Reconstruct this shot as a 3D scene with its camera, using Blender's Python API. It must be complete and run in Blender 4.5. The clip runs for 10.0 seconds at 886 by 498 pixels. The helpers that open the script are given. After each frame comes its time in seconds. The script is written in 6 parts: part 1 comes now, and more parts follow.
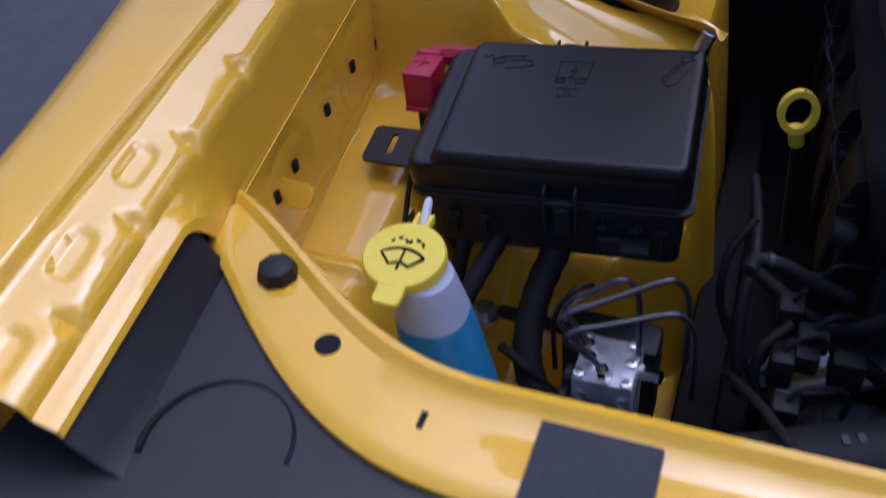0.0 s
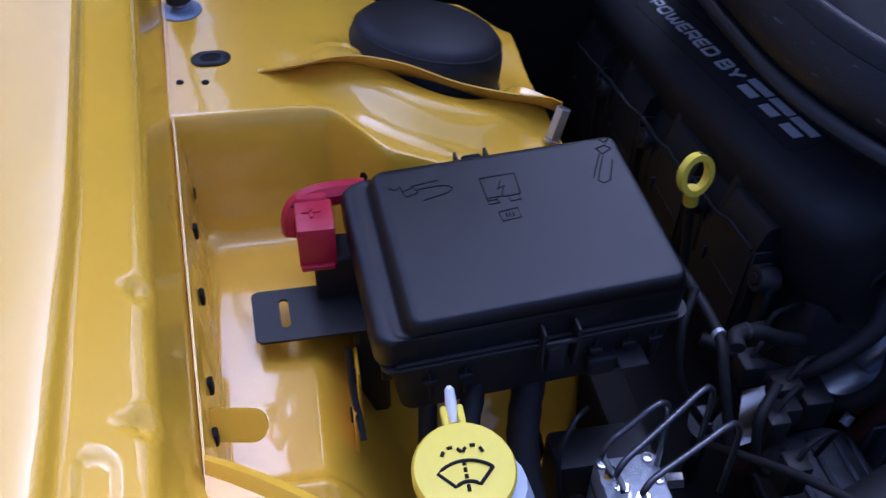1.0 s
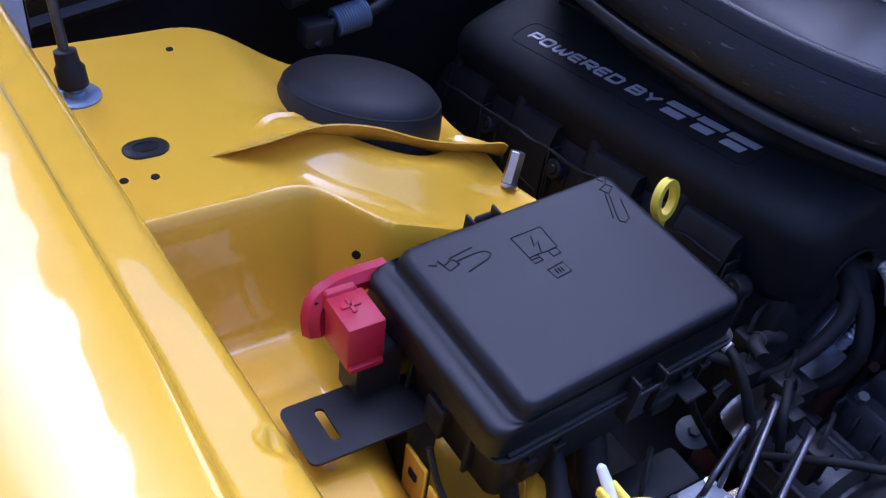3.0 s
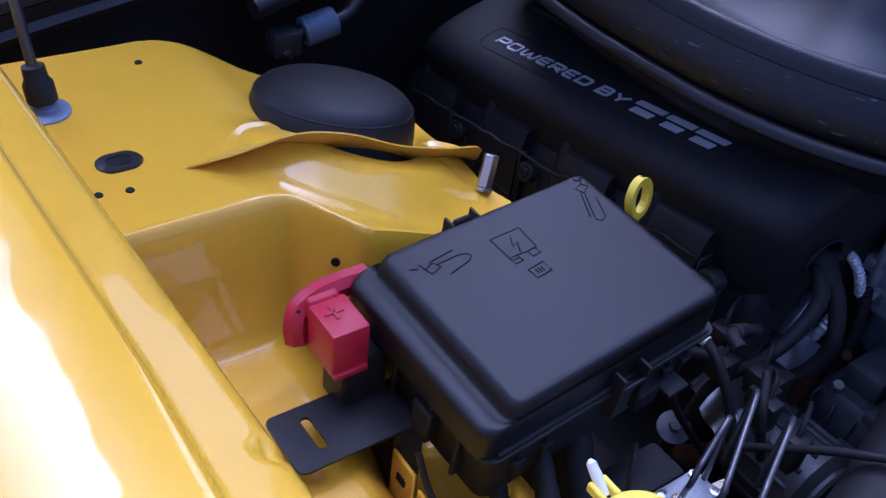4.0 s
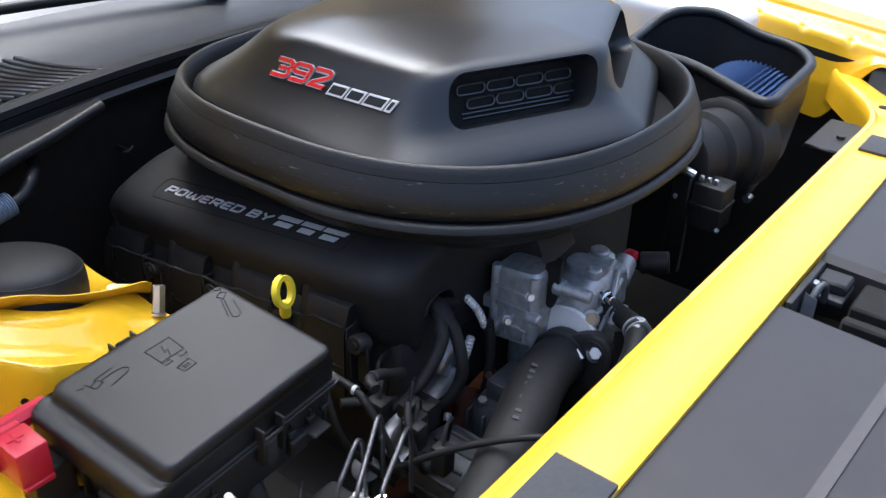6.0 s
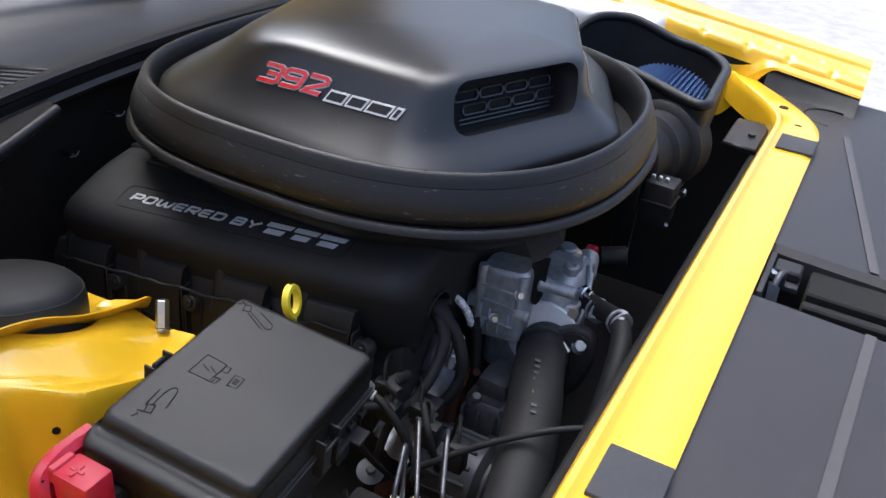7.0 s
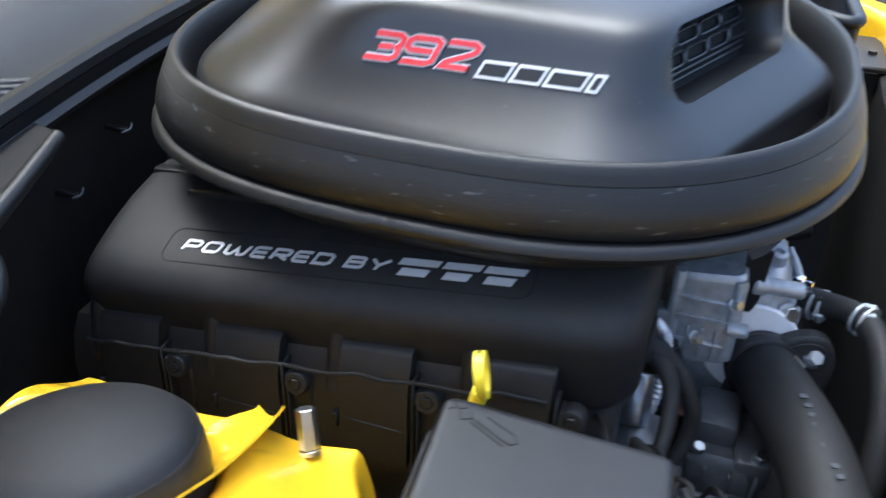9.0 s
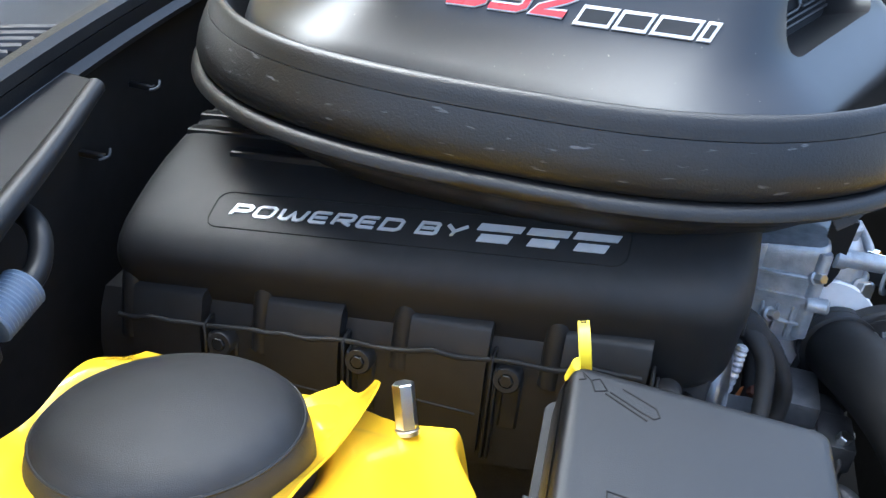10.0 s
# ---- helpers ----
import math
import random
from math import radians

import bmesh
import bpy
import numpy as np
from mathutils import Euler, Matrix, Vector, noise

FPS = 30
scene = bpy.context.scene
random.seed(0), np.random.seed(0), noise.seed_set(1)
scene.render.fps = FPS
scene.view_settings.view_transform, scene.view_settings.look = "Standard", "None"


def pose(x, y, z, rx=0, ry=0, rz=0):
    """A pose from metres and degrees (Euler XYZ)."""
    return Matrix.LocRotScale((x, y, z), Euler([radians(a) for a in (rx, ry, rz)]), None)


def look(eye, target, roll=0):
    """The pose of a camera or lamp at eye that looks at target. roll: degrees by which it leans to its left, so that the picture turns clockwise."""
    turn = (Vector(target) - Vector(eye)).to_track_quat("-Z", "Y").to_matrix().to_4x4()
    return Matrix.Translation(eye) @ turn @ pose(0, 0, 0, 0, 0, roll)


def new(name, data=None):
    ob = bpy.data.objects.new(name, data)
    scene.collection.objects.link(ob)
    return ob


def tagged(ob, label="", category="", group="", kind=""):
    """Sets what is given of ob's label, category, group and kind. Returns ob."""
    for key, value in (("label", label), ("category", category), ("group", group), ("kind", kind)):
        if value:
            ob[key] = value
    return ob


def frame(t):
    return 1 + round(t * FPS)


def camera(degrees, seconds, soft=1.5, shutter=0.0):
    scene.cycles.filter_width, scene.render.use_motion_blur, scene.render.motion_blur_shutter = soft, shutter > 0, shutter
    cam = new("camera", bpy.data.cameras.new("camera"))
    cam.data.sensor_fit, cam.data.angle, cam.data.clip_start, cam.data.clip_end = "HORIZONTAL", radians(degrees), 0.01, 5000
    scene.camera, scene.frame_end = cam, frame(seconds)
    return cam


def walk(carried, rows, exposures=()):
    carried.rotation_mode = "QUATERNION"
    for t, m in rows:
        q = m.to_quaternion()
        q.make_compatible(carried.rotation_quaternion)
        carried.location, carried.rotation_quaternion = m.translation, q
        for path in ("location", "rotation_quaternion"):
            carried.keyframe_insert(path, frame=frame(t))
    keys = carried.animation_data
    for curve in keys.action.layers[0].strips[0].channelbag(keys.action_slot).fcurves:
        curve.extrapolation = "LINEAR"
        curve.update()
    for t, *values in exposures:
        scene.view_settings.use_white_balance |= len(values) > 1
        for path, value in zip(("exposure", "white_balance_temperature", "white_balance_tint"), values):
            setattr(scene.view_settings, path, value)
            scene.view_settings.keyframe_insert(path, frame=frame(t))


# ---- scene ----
from mathutils.bvhtree import BVHTree

cam = camera(53.2, 10.0, soft=1.3, shutter=0.45)
PATH = [
    (0, (0.662, 0.052, 1.283), (-0.682, -0.572, -0.061), -7.0),
    (0.3, (0.606, -0.039, 1.291), (-0.794, -0.441, -0.08), -3.3),
    (0.6, (0.554, -0.147, 1.276), (-0.883, -0.187, -0.115), -0.8),
    (1, (0.538, -0.233, 1.299), (-0.912, 0.037, -0.051), 1.0),
    (1.5, (0.529, -0.243, 1.279), (-0.887, 0.148, -0.077), 2.7),
    (2, (0.448, -0.343, 1.275), (-0.911, 0.359, -0.013), 3.9),
    (2.5, (0.407, -0.416, 1.28), (-0.88, 0.439, 0.01), 6.3),
    (4, (0.401, -0.45, 1.275), (-0.824, 0.532, 0.036), 7.4),
    (4.5, (0.423, -0.441, 1.287), (-0.787, 0.606, 0.088), 6.0),
    (5, (0.503, -0.388, 1.328), (-0.635, 0.808, 0.198), 5.7),
    (5.5, (0.645, -0.368, 1.365), (-0.553, 0.826, 0.298), -0.1),
    (5.7, (0.652, -0.391, 1.374), (-0.503, 0.884, 0.353), 0.8),
    (6.8, (0.487, -0.579, 1.38), (-0.286, 0.957, 0.358), 4.7),
    (7, (0.474, -0.57, 1.393), (-0.255, 1.0, 0.391), 6.3),
    (7.5, (0.446, -0.592, 1.387), (-0.356, 0.961, 0.414), 3.6),
    (8, (0.379, -0.568, 1.371), (-0.48, 0.918, 0.345), 3.2),
    (8.5, (0.322, -0.468, 1.348), (-0.513, 0.989, 0.262), -1.2),
    (9, (0.124, -0.407, 1.287), (-0.391, 1.19, 0.197), 2.0),
    (9.5, (0.018, -0.394, 1.228), (-0.421, 1.216, 0.127), 3.7),
    (10, (0.014, -0.404, 1.228), (-0.382, 1.227, 0.141), 4.6),
]
walk(cam, [(t, look(eye, target, roll)) for t, eye, target, roll in PATH], exposures=[
    (0, -0.05, 4750, 30), (0.5, 0.0, 4550, 29), (1.0, 0.3, 4250, 30), (1.5, 0.35, 4150, 31), (2.0, 0.75, 4450, 31), (2.5, 0.85, 4350, 31), (4.0, 0.7, 4300, 33), (4.5, 0.6, 4250, 33), (5.0, 1.45, 4500, 10), (5.5, 1.68, 5200, 5),
    (7.5, 1.35, 5600, 8), (8.5, 1.75, 5450, 4), (9.0, 2.3, 5300, 2), (10, 2.85, 5250, 0)])

# ---- light: soft hazy daylight, open sky ----
world = bpy.data.worlds.new("sky")
scene.world = world
world.use_nodes = True
wn, wl = world.node_tree.nodes, world.node_tree.links
sky = wn.new("ShaderNodeTexSky")
sky.sky_type, sky.sun_disc = "NISHITA", False
sky.sun_elevation, sky.sun_rotation = radians(66), radians(288)
sky.air_density, sky.dust_density, sky.ozone_density = 0.75, 9.0, 1.0
wl.new(sky.outputs[0], wn["Background"].inputs[0])
wn["Background"].inputs[1].default_value = 0.15
sun_data = bpy.data.lights.new("sun", "SUN")
sun_data.energy, sun_data.angle, sun_data.color = 0.5, radians(60), (1.0, 0.94, 0.86)
sun = new("sun", sun_data)
sun.matrix_world = look((-1.5, 0.8, 4.8), (0, 0.3, 0.9))

# ---- materials ----
def mat(name, color, rough=0.5, metal=0.0, var=0.12, scale=60.0, bump=0.0, bump_scale=None, coat=0.0, spec=0.5, speck=None, rough_var=0.08, wave=0.0):
    m = bpy.data.materials.new(name)
    m.use_nodes = True
    n, l = m.node_tree.nodes, m.node_tree.links
    b = n["Principled BSDF"]
    tc = n.new("ShaderNodeTexCoord")
    no = n.new("ShaderNodeTexNoise")
    no.inputs["Scale"].default_value, no.inputs["Detail"].default_value = scale, 5.0
    l.new(tc.outputs["Object"], no.inputs["Vector"])
    big = n.new("ShaderNodeTexNoise")
    big.inputs["Scale"].default_value, big.inputs["Detail"].default_value = scale * 0.12, 3.0
    l.new(tc.outputs["Object"], big.inputs["Vector"])
    add = n.new("ShaderNodeMath")
    add.operation = "ADD"
    l.new(no.outputs["Fac"], add.inputs[0])
    l.new(big.outputs["Fac"], add.inputs[1])
    ramp = n.new("ShaderNodeMapRange")
    ramp.inputs["From Min"].default_value, ramp.inputs["From Max"].default_value = 0.6, 1.4
    ramp.inputs["To Min"].default_value, ramp.inputs["To Max"].default_value = 1 - var, 1 + var
    l.new(add.outputs[0], ramp.inputs["Value"])
    mul = n.new("ShaderNodeVectorMath")
    mul.operation = "SCALE"
    mul.inputs[0].default_value = color
    l.new(ramp.outputs[0], mul.inputs["Scale"])
    out = mul.outputs[0]
    if speck:
        sp = n.new("ShaderNodeTexNoise")
        sp.inputs["Scale"].default_value, sp.inputs["Detail"].default_value = speck[1], 2.0
        if len(speck) > 3:   # drawn out along the part
            mp = n.new("ShaderNodeMapping")
            mp.inputs["Scale"].default_value = speck[3]
            l.new(tc.outputs["Object"], mp.inputs["Vector"])
            l.new(mp.outputs[0], sp.inputs["Vector"])
        else:
            l.new(tc.outputs["Object"], sp.inputs["Vector"])
        th = n.new("ShaderNodeMapRange")
        th.inputs["From Min"].default_value, th.inputs["From Max"].default_value = speck[2], speck[2] + 0.06
        l.new(sp.outputs["Fac"], th.inputs["Value"])
        mx = n.new("ShaderNodeMix")
        mx.data_type = "RGBA"
        mx.inputs["B"].default_value = (*speck[0], 1)
        l.new(th.outputs[0], mx.inputs["Factor"])
        l.new(out, mx.inputs["A"])
        out = mx.outputs["Result"]
    l.new(out, b.inputs["Base Color"])
    rr = n.new("ShaderNodeMapRange")
    rr.inputs["To Min"].default_value, rr.inputs["To Max"].default_value = max(0.02, rough - rough_var), min(1, rough + rough_var)
    l.new(big.outputs["Fac"], rr.inputs["Value"])
    l.new(rr.outputs[0], b.inputs["Roughness"])
    b.inputs["Metallic"].default_value = metal
    b.inputs["Coat Weight"].default_value, b.inputs["Coat Roughness"].default_value = coat, 0.04
    b.inputs["Specular IOR Level"].default_value = spec
    if bump:
        bn = n.new("ShaderNodeTexNoise")
        bn.inputs["Scale"].default_value, bn.inputs["Detail"].default_value = bump_scale or scale * 8, 3.0
        l.new(tc.outputs["Object"], bn.inputs["Vector"])
        bp = n.new("ShaderNodeBump")
        bp.inputs["Strength"].default_value, bp.inputs["Distance"].default_value = bump, 0.001
        l.new(bn.outputs["Fac"], bp.inputs["Height"])
        l.new(bp.outputs[0], b.inputs["Normal"])
        if wave:   # slow unevenness of pressed sheet
            wv = n.new("ShaderNodeTexNoise")
            wv.inputs["Scale"].default_value, wv.inputs["Detail"].default_value = 26.0, 1.5
            l.new(tc.outputs["Object"], wv.inputs["Vector"])
            wb_ = n.new("ShaderNodeBump")
            wb_.inputs["Strength"].default_value, wb_.inputs["Distance"].default_value = 1.0, wave
            l.new(wv.outputs["Fac"], wb_.inputs["Height"])
            l.new(wb_.outputs[0], bp.inputs["Normal"])
            l.new(bp.outputs[0], b.inputs["Coat Normal"])
    return m

YELLOW = mat("yellow_car_paint", (0.80, 0.47, 0.010), 0.30, var=0.04, scale=30, coat=0.85, spec=0.35, bump=0.03, bump_scale=300, wave=0.0009)
BLACK_PLASTIC = mat("black_moulded_plastic", (0.0165, 0.0162, 0.0162), 0.48, var=0.25, scale=80, bump=0.25, bump_scale=1800, spec=0.3)
LID_PLASTIC = mat("black_textured_lid_plastic", (0.0058, 0.0058, 0.006), 0.33, var=0.15, scale=60, bump=0.3, bump_scale=2200, spec=0.42, speck=((0.05, 0.05, 0.05), 420, 0.745))
COVER_PLASTIC = mat("black_satin_plastic", (0.0175, 0.0172, 0.0172), 0.55, var=0.2, scale=60, spec=0.22, bump=0.2, bump_scale=1500)
SCOOP_PLASTIC = mat("black_satin_scoop_paint", (0.013, 0.013, 0.0135), 0.32, var=0.12, scale=40, bump=0.06, bump_scale=1200, spec=0.62, speck=((0.09, 0.085, 0.07), 240, 0.735))
RUBBER = mat("black_rubber", (0.0065, 0.0065, 0.0068), 0.46, var=0.3, scale=70, bump=0.3, bump_scale=600, spec=0.45)
SCUFFED = mat("scuffed_black_rubber", (0.0065, 0.0065, 0.0068), 0.44, var=0.3, scale=70, bump=0.3, bump_scale=600, spec=0.45, speck=((0.07, 0.07, 0.075), 170, 0.655, (0.30, 0.5, 1.6)))
# near-black for black parts and marks; holes, slots and depths get their shade from it
DARK = mat("recess_shade_and_black", (0.013, 0.0125, 0.012), 0.8, spec=0.2, var=0.3, scale=50)
LINER = mat("brown_hood_liner", (0.030, 0.024, 0.018), 0.9, var=0.3, scale=60)
HOSE = mat("black_hose_rubber", (0.014, 0.014, 0.0143), 0.6, spec=0.26, var=0.25, scale=90, bump=0.2, bump_scale=900)
METAL = mat("black_coated_steel", (0.010, 0.010, 0.0103), 0.42, spec=0.35, metal=0.0, var=0.2, scale=120)
ZINC = mat("zinc_plated_steel", (0.62, 0.62, 0.6), 0.3, metal=1.0, var=0.1, scale=200)
ALU = mat("cast_aluminium", (0.42, 0.44, 0.46), 0.42, metal=0.5, var=0.38, scale=90, bump=0.5, bump_scale=700)
ALU_DARK = mat("dull_cast_iron", (0.035, 0.035, 0.037), 0.6, metal=0.4, var=0.4, scale=70, bump=0.5, bump_scale=500)
ALU_DULL = mat("dull_aluminium", (0.09, 0.094, 0.104), 0.48, metal=0.6, var=0.35, scale=80, bump=0.5, bump_scale=600)
PIPE = mat("grey_coated_pipe", (0.10, 0.10, 0.105), 0.32, metal=0.75, var=0.2, scale=200)
MACHINED = mat("machined_aluminium", (0.90, 0.90, 0.91), 0.35, metal=0.1, var=0.05, scale=200)
CHROME = mat("bright_chrome", (0.8, 0.8, 0.8), 0.12, metal=1.0, var=0.03, scale=100)
SILVER = mat("silver_paint", (0.50, 0.51, 0.52), 0.42, metal=0.2, var=0.08, scale=200)
RED_BADGE = mat("red_enamel", (0.55, 0.012, 0.012), 0.3, var=0.06, scale=200, coat=0.5)
RED_PLASTIC = mat("red_plastic", (0.42, 0.012, 0.032), 0.4, var=0.08, scale=90, bump=0.1, bump_scale=900)
YELLOW_PLASTIC = mat("yellow_plastic", (0.85, 0.68, 0.03), 0.45, var=0.05, scale=90)
BLUE_FLUID = mat("blue_washer_fluid", (0.05, 0.26, 0.46), 0.3, var=0.08, scale=60)
BOTTLE = mat("milky_plastic", (0.42, 0.47, 0.55), 0.4, var=0.08, scale=60)
BLUE_FILTER = mat("blue_filter_cotton", (0.018, 0.05, 0.14), 0.85, var=0.25, scale=250, bump=0.5, bump_scale=900)
SLEEVE = mat("blue_grey_plastic", (0.11, 0.145, 0.20), 0.5, var=0.1, scale=120)
GREY_STEEL = mat("grey_washer_steel", (0.22, 0.27, 0.36), 0.45, metal=0.3, var=0.1, scale=150)
FOIL = mat("silver_foil_wrap", (0.88, 0.88, 0.9), 0.26, metal=0.4, var=0.45, scale=300, bump=1.0, bump_scale=420)
TAPE = mat("black_cloth_tape", (0.012, 0.012, 0.0125), 0.62, spec=0.3, var=0.3, scale=120, bump=0.4, bump_scale=1200)
SLEEVE_STEEL = mat("polished_steel_sleeve", (0.30, 0.31, 0.33), 0.3, metal=0.85, var=0.25, scale=90, bump=0.2, bump_scale=300)
RUST_ORANGE = mat("orange_rust", (0.27, 0.085, 0.018), 0.8, var=0.4, scale=120, bump=0.5, bump_scale=400)
RUST = mat("rusted_steel", (0.055, 0.016, 0.007), 0.8, var=0.4, scale=120, bump=0.5, bump_scale=400)
WHITE_PLASTIC = mat("white_reservoir_plastic", (0.8, 0.8, 0.8), 0.4, var=0.04, scale=30)
PANEL = mat("dark_grey_panel_plastic", (0.022, 0.0215, 0.023), 0.50, var=0.15, scale=50, bump=0.3, bump_scale=1500, speck=((0.10, 0.095, 0.09), 110, 0.76))
COVER_PANEL = mat("warm_dark_grey_cover_plastic", (0.024, 0.0215, 0.022), 0.42, spec=0.38, var=0.15, scale=50, bump=0.3, bump_scale=1500, speck=((0.10, 0.095, 0.09), 110, 0.77))
BAND = mat("worn_grey_plastic", (0.052, 0.047, 0.046), 0.5, var=0.15, scale=60, bump=0.3, bump_scale=1500)
FELT = mat("grey_foam_pad", (0.04, 0.041, 0.045), 0.85, var=0.15, scale=200, bump=0.4, bump_scale=1200)
GROUND = mat("pale_concrete", (0.28, 0.275, 0.26), 0.9, var=0.25, scale=8, bump=0.5, bump_scale=60, speck=((0.2, 0.2, 0.19), 40, 0.62))
TARMAC = mat("dark_asphalt", (0.035, 0.036, 0.04), 0.9, var=0.3, scale=12, bump=0.6, bump_scale=120)
GLASS = mat("windscreen_glass", (0.02, 0.025, 0.03), 0.05, var=0.02, scale=10, spec=0.8)

# ---- builders ----
def V(*a):
    return Vector(a)

def smooth(a, b, x):
    t = min(1.0, max(0.0, (x - a) / (b - a)))
    return t * t * (3 - 2 * t)

def thing(name, at, label, category, group="", kind=""):
    ob = new(name)
    ob.empty_display_size = 0.02
    ob.location = at
    return tagged(ob, label, category, group, kind)

def root_of(ob):
    while ob.parent:
        ob = ob.parent
    return ob

def part(name, bm, material, parent=None, label="", angle=38):
    bmesh.ops.recalc_face_normals(bm, faces=bm.faces)
    if parent:
        bmesh.ops.translate(bm, verts=bm.verts, vec=-root_of(parent).location)
    me = bpy.data.meshes.new(name)
    bm.to_mesh(me)
    bm.free()
    for p in me.polygons:
        p.use_smooth = True
    me.set_sharp_from_angle(angle=radians(angle))
    me.materials.append(material)
    ob = new(name, me)
    ob.parent = parent
    return tagged(ob, label)

def loft(rings, closed=True, cap=True):
    bm = bmesh.new()
    vs = [[bm.verts.new(p) for p in r] for r in rings]
    n = len(rings[0])
    for a, b in zip(vs, vs[1:]):
        for i in range(n if closed else n - 1):
            j = (i + 1) % n
            bm.faces.new((a[i], a[j], b[j], b[i]))
    if cap and closed:
        bm.faces.new(vs[0])
        bm.faces.new(vs[-1])
    return bm

def merge(*bms):
    out = bmesh.new()
    for b in bms:
        me = bpy.data.meshes.new("t")
        b.to_mesh(me)
        out.from_mesh(me)
        bpy.data.meshes.remove(me)
        b.free()
    return out

def rbox(x0, x1, y0, y1, z0, z1, bevel=0.003, seg=2, m=None):
    bm = bmesh.new()
    bmesh.ops.create_cube(bm, size=1)
    for v in bm.verts:
        v.co = V(x0 + (v.co.x + 0.5) * (x1 - x0), y0 + (v.co.y + 0.5) * (y1 - y0), z0 + (v.co.z + 0.5) * (z1 - z0))
    if bevel:
        bmesh.ops.bevel(bm, geom=bm.edges[:], offset=bevel, segments=seg, affect="EDGES", profile=0.5)
    if m:
        bmesh.ops.transform(bm, matrix=m, verts=bm.verts)
    return bm

def basis(d):
    d = Vector(d).normalized()
    a = V(0, 0, 1) if abs(d.z) < 0.9 else V(1, 0, 0)
    u = d.cross(a).normalized()
    return d, u, d.cross(u).normalized()

def lathe(base, axis, profile, seg=32):
    """profile: (distance along the axis, radius)."""
    d, u, w = basis(axis)
    base = Vector(base)
    rings = []
    for h, r in profile:
        rings.append([base + d * h + (u * math.cos(2 * math.pi * k / seg) + w * math.sin(2 * math.pi * k / seg)) * max(r, 1e-5) for k in range(seg)])
    return loft(rings)

def cyl(p0, p1, r, seg=20, bevel=None):
    p0, p1 = Vector(p0), Vector(p1)
    h = (p1 - p0).length
    b = min(r, h) * 0.15 if bevel is None else bevel
    return lathe(p0, p1 - p0, [(0, r - b), (b, r), (h - b, r), (h, r - b)], seg)

def spline(pts, n=10, closed=False):
    pts = [Vector(p) for p in pts]
    out = []
    m = len(pts)
    rng = range(m) if closed else range(m - 1)
    for i in rng:
        p1, p2 = pts[i], pts[(i + 1) % m]
        p0 = pts[i - 1] if (i > 0 or closed) else p1 * 2 - p2
        p3 = pts[(i + 2) % m] if (i + 2 < m or closed) else p2 * 2 - p1
        for k in range(n):
            t = k / n
            out.append(0.5 * ((2 * p1) + (p2 - p0) * t + (2 * p0 - 5 * p1 + 4 * p2 - p3) * t * t + (3 * p1 - p0 - 3 * p2 + p3) * t ** 3))
    if not closed:
        out.append(pts[-1])
    return out

def tube(pts, r, seg=14, n=8, closed=False, ribs=0.0, smoothed=True):
    path = spline(pts, n, closed) if smoothed else [Vector(p) for p in pts]
    rings = []
    ref = None
    m = len(path)
    for i, p in enumerate(path):
        d = (path[(i + 1) % m] - path[i - 1]) if (closed or 0 < i < m - 1) else (path[1] - path[0] if i == 0 else path[-1] - path[-2])
        d.normalize()
        ref = basis(d)[1] if ref is None else (ref - d * ref.dot(d)).normalized()
        w = d.cross(ref)
        rr = (r(i / max(1, m - 1)) if callable(r) else r) + (ribs if i % 2 else 0)
        rings.append([p + (ref * math.cos(2 * math.pi * k / seg) + w * math.sin(2 * math.pi * k / seg)) * rr for k in range(seg)])
    if closed:
        rings.append(rings[0])
    bm = loft(rings, cap=not closed)
    if closed:
        bmesh.ops.remove_doubles(bm, verts=bm.verts, dist=1e-6)
    return bm

def hexnut(base, axis, r, h, bevel=0.0008):
    return lathe(base, axis, [(0, r), (h - bevel, r), (h, r - bevel)], 6)

def sheet(nu, nv, f, thick=0.0015):
    """A sheet given by a function of two numbers from 0 to 1, thickened downwards."""
    grid = [[f(i / nu, j / nv) for j in range(nv + 1)] for i in range(nu + 1)]
    bm = bmesh.new()
    top = [[bm.verts.new(p) for p in r] for r in grid]
    for i in range(nu):
        for j in range(nv):
            bm.faces.new((top[i][j], top[i + 1][j], top[i + 1][j + 1], top[i][j + 1]))
    bm.normal_update()
    low = [[bm.verts.new(v.co - v.normal * thick) for v in r] for r in top]
    for i in range(nu):
        for j in range(nv):
            bm.faces.new((low[i][j], low[i][j + 1], low[i + 1][j + 1], low[i + 1][j]))
    for i in range(nu):
        bm.faces.new((top[i][0], low[i][0], low[i + 1][0], top[i + 1][0]))
        bm.faces.new((top[i][nv], top[i + 1][nv], low[i + 1][nv], low[i][nv]))
    for j in range(nv):
        bm.faces.new((top[0][j], top[0][j + 1], low[0][j + 1], low[0][j]))
        bm.faces.new((top[nu][j], low[nu][j], low[nu][j + 1], top[nu][j + 1]))
    return bm

def plate(outline, thick, at, u, v, bevel=0.0):
    """A flat plate with the outline in (a, b) along u and v from the point at; thick along u x v."""
    at, u, v = Vector(at), Vector(u).normalized(), Vector(v).normalized()
    w = u.cross(v).normalized()
    r0 = [at + u * a + v * b for a, b in outline]
    bm = loft([r0, [p + w * thick for p in r0]])
    if bevel:
        es = [e for e in bm.edges if abs((e.verts[0].co - e.verts[1].co).normalized().dot(w)) < 0.5]
        bmesh.ops.bevel(bm, geom=es, offset=bevel, segments=1, affect="EDGES")
    return bm

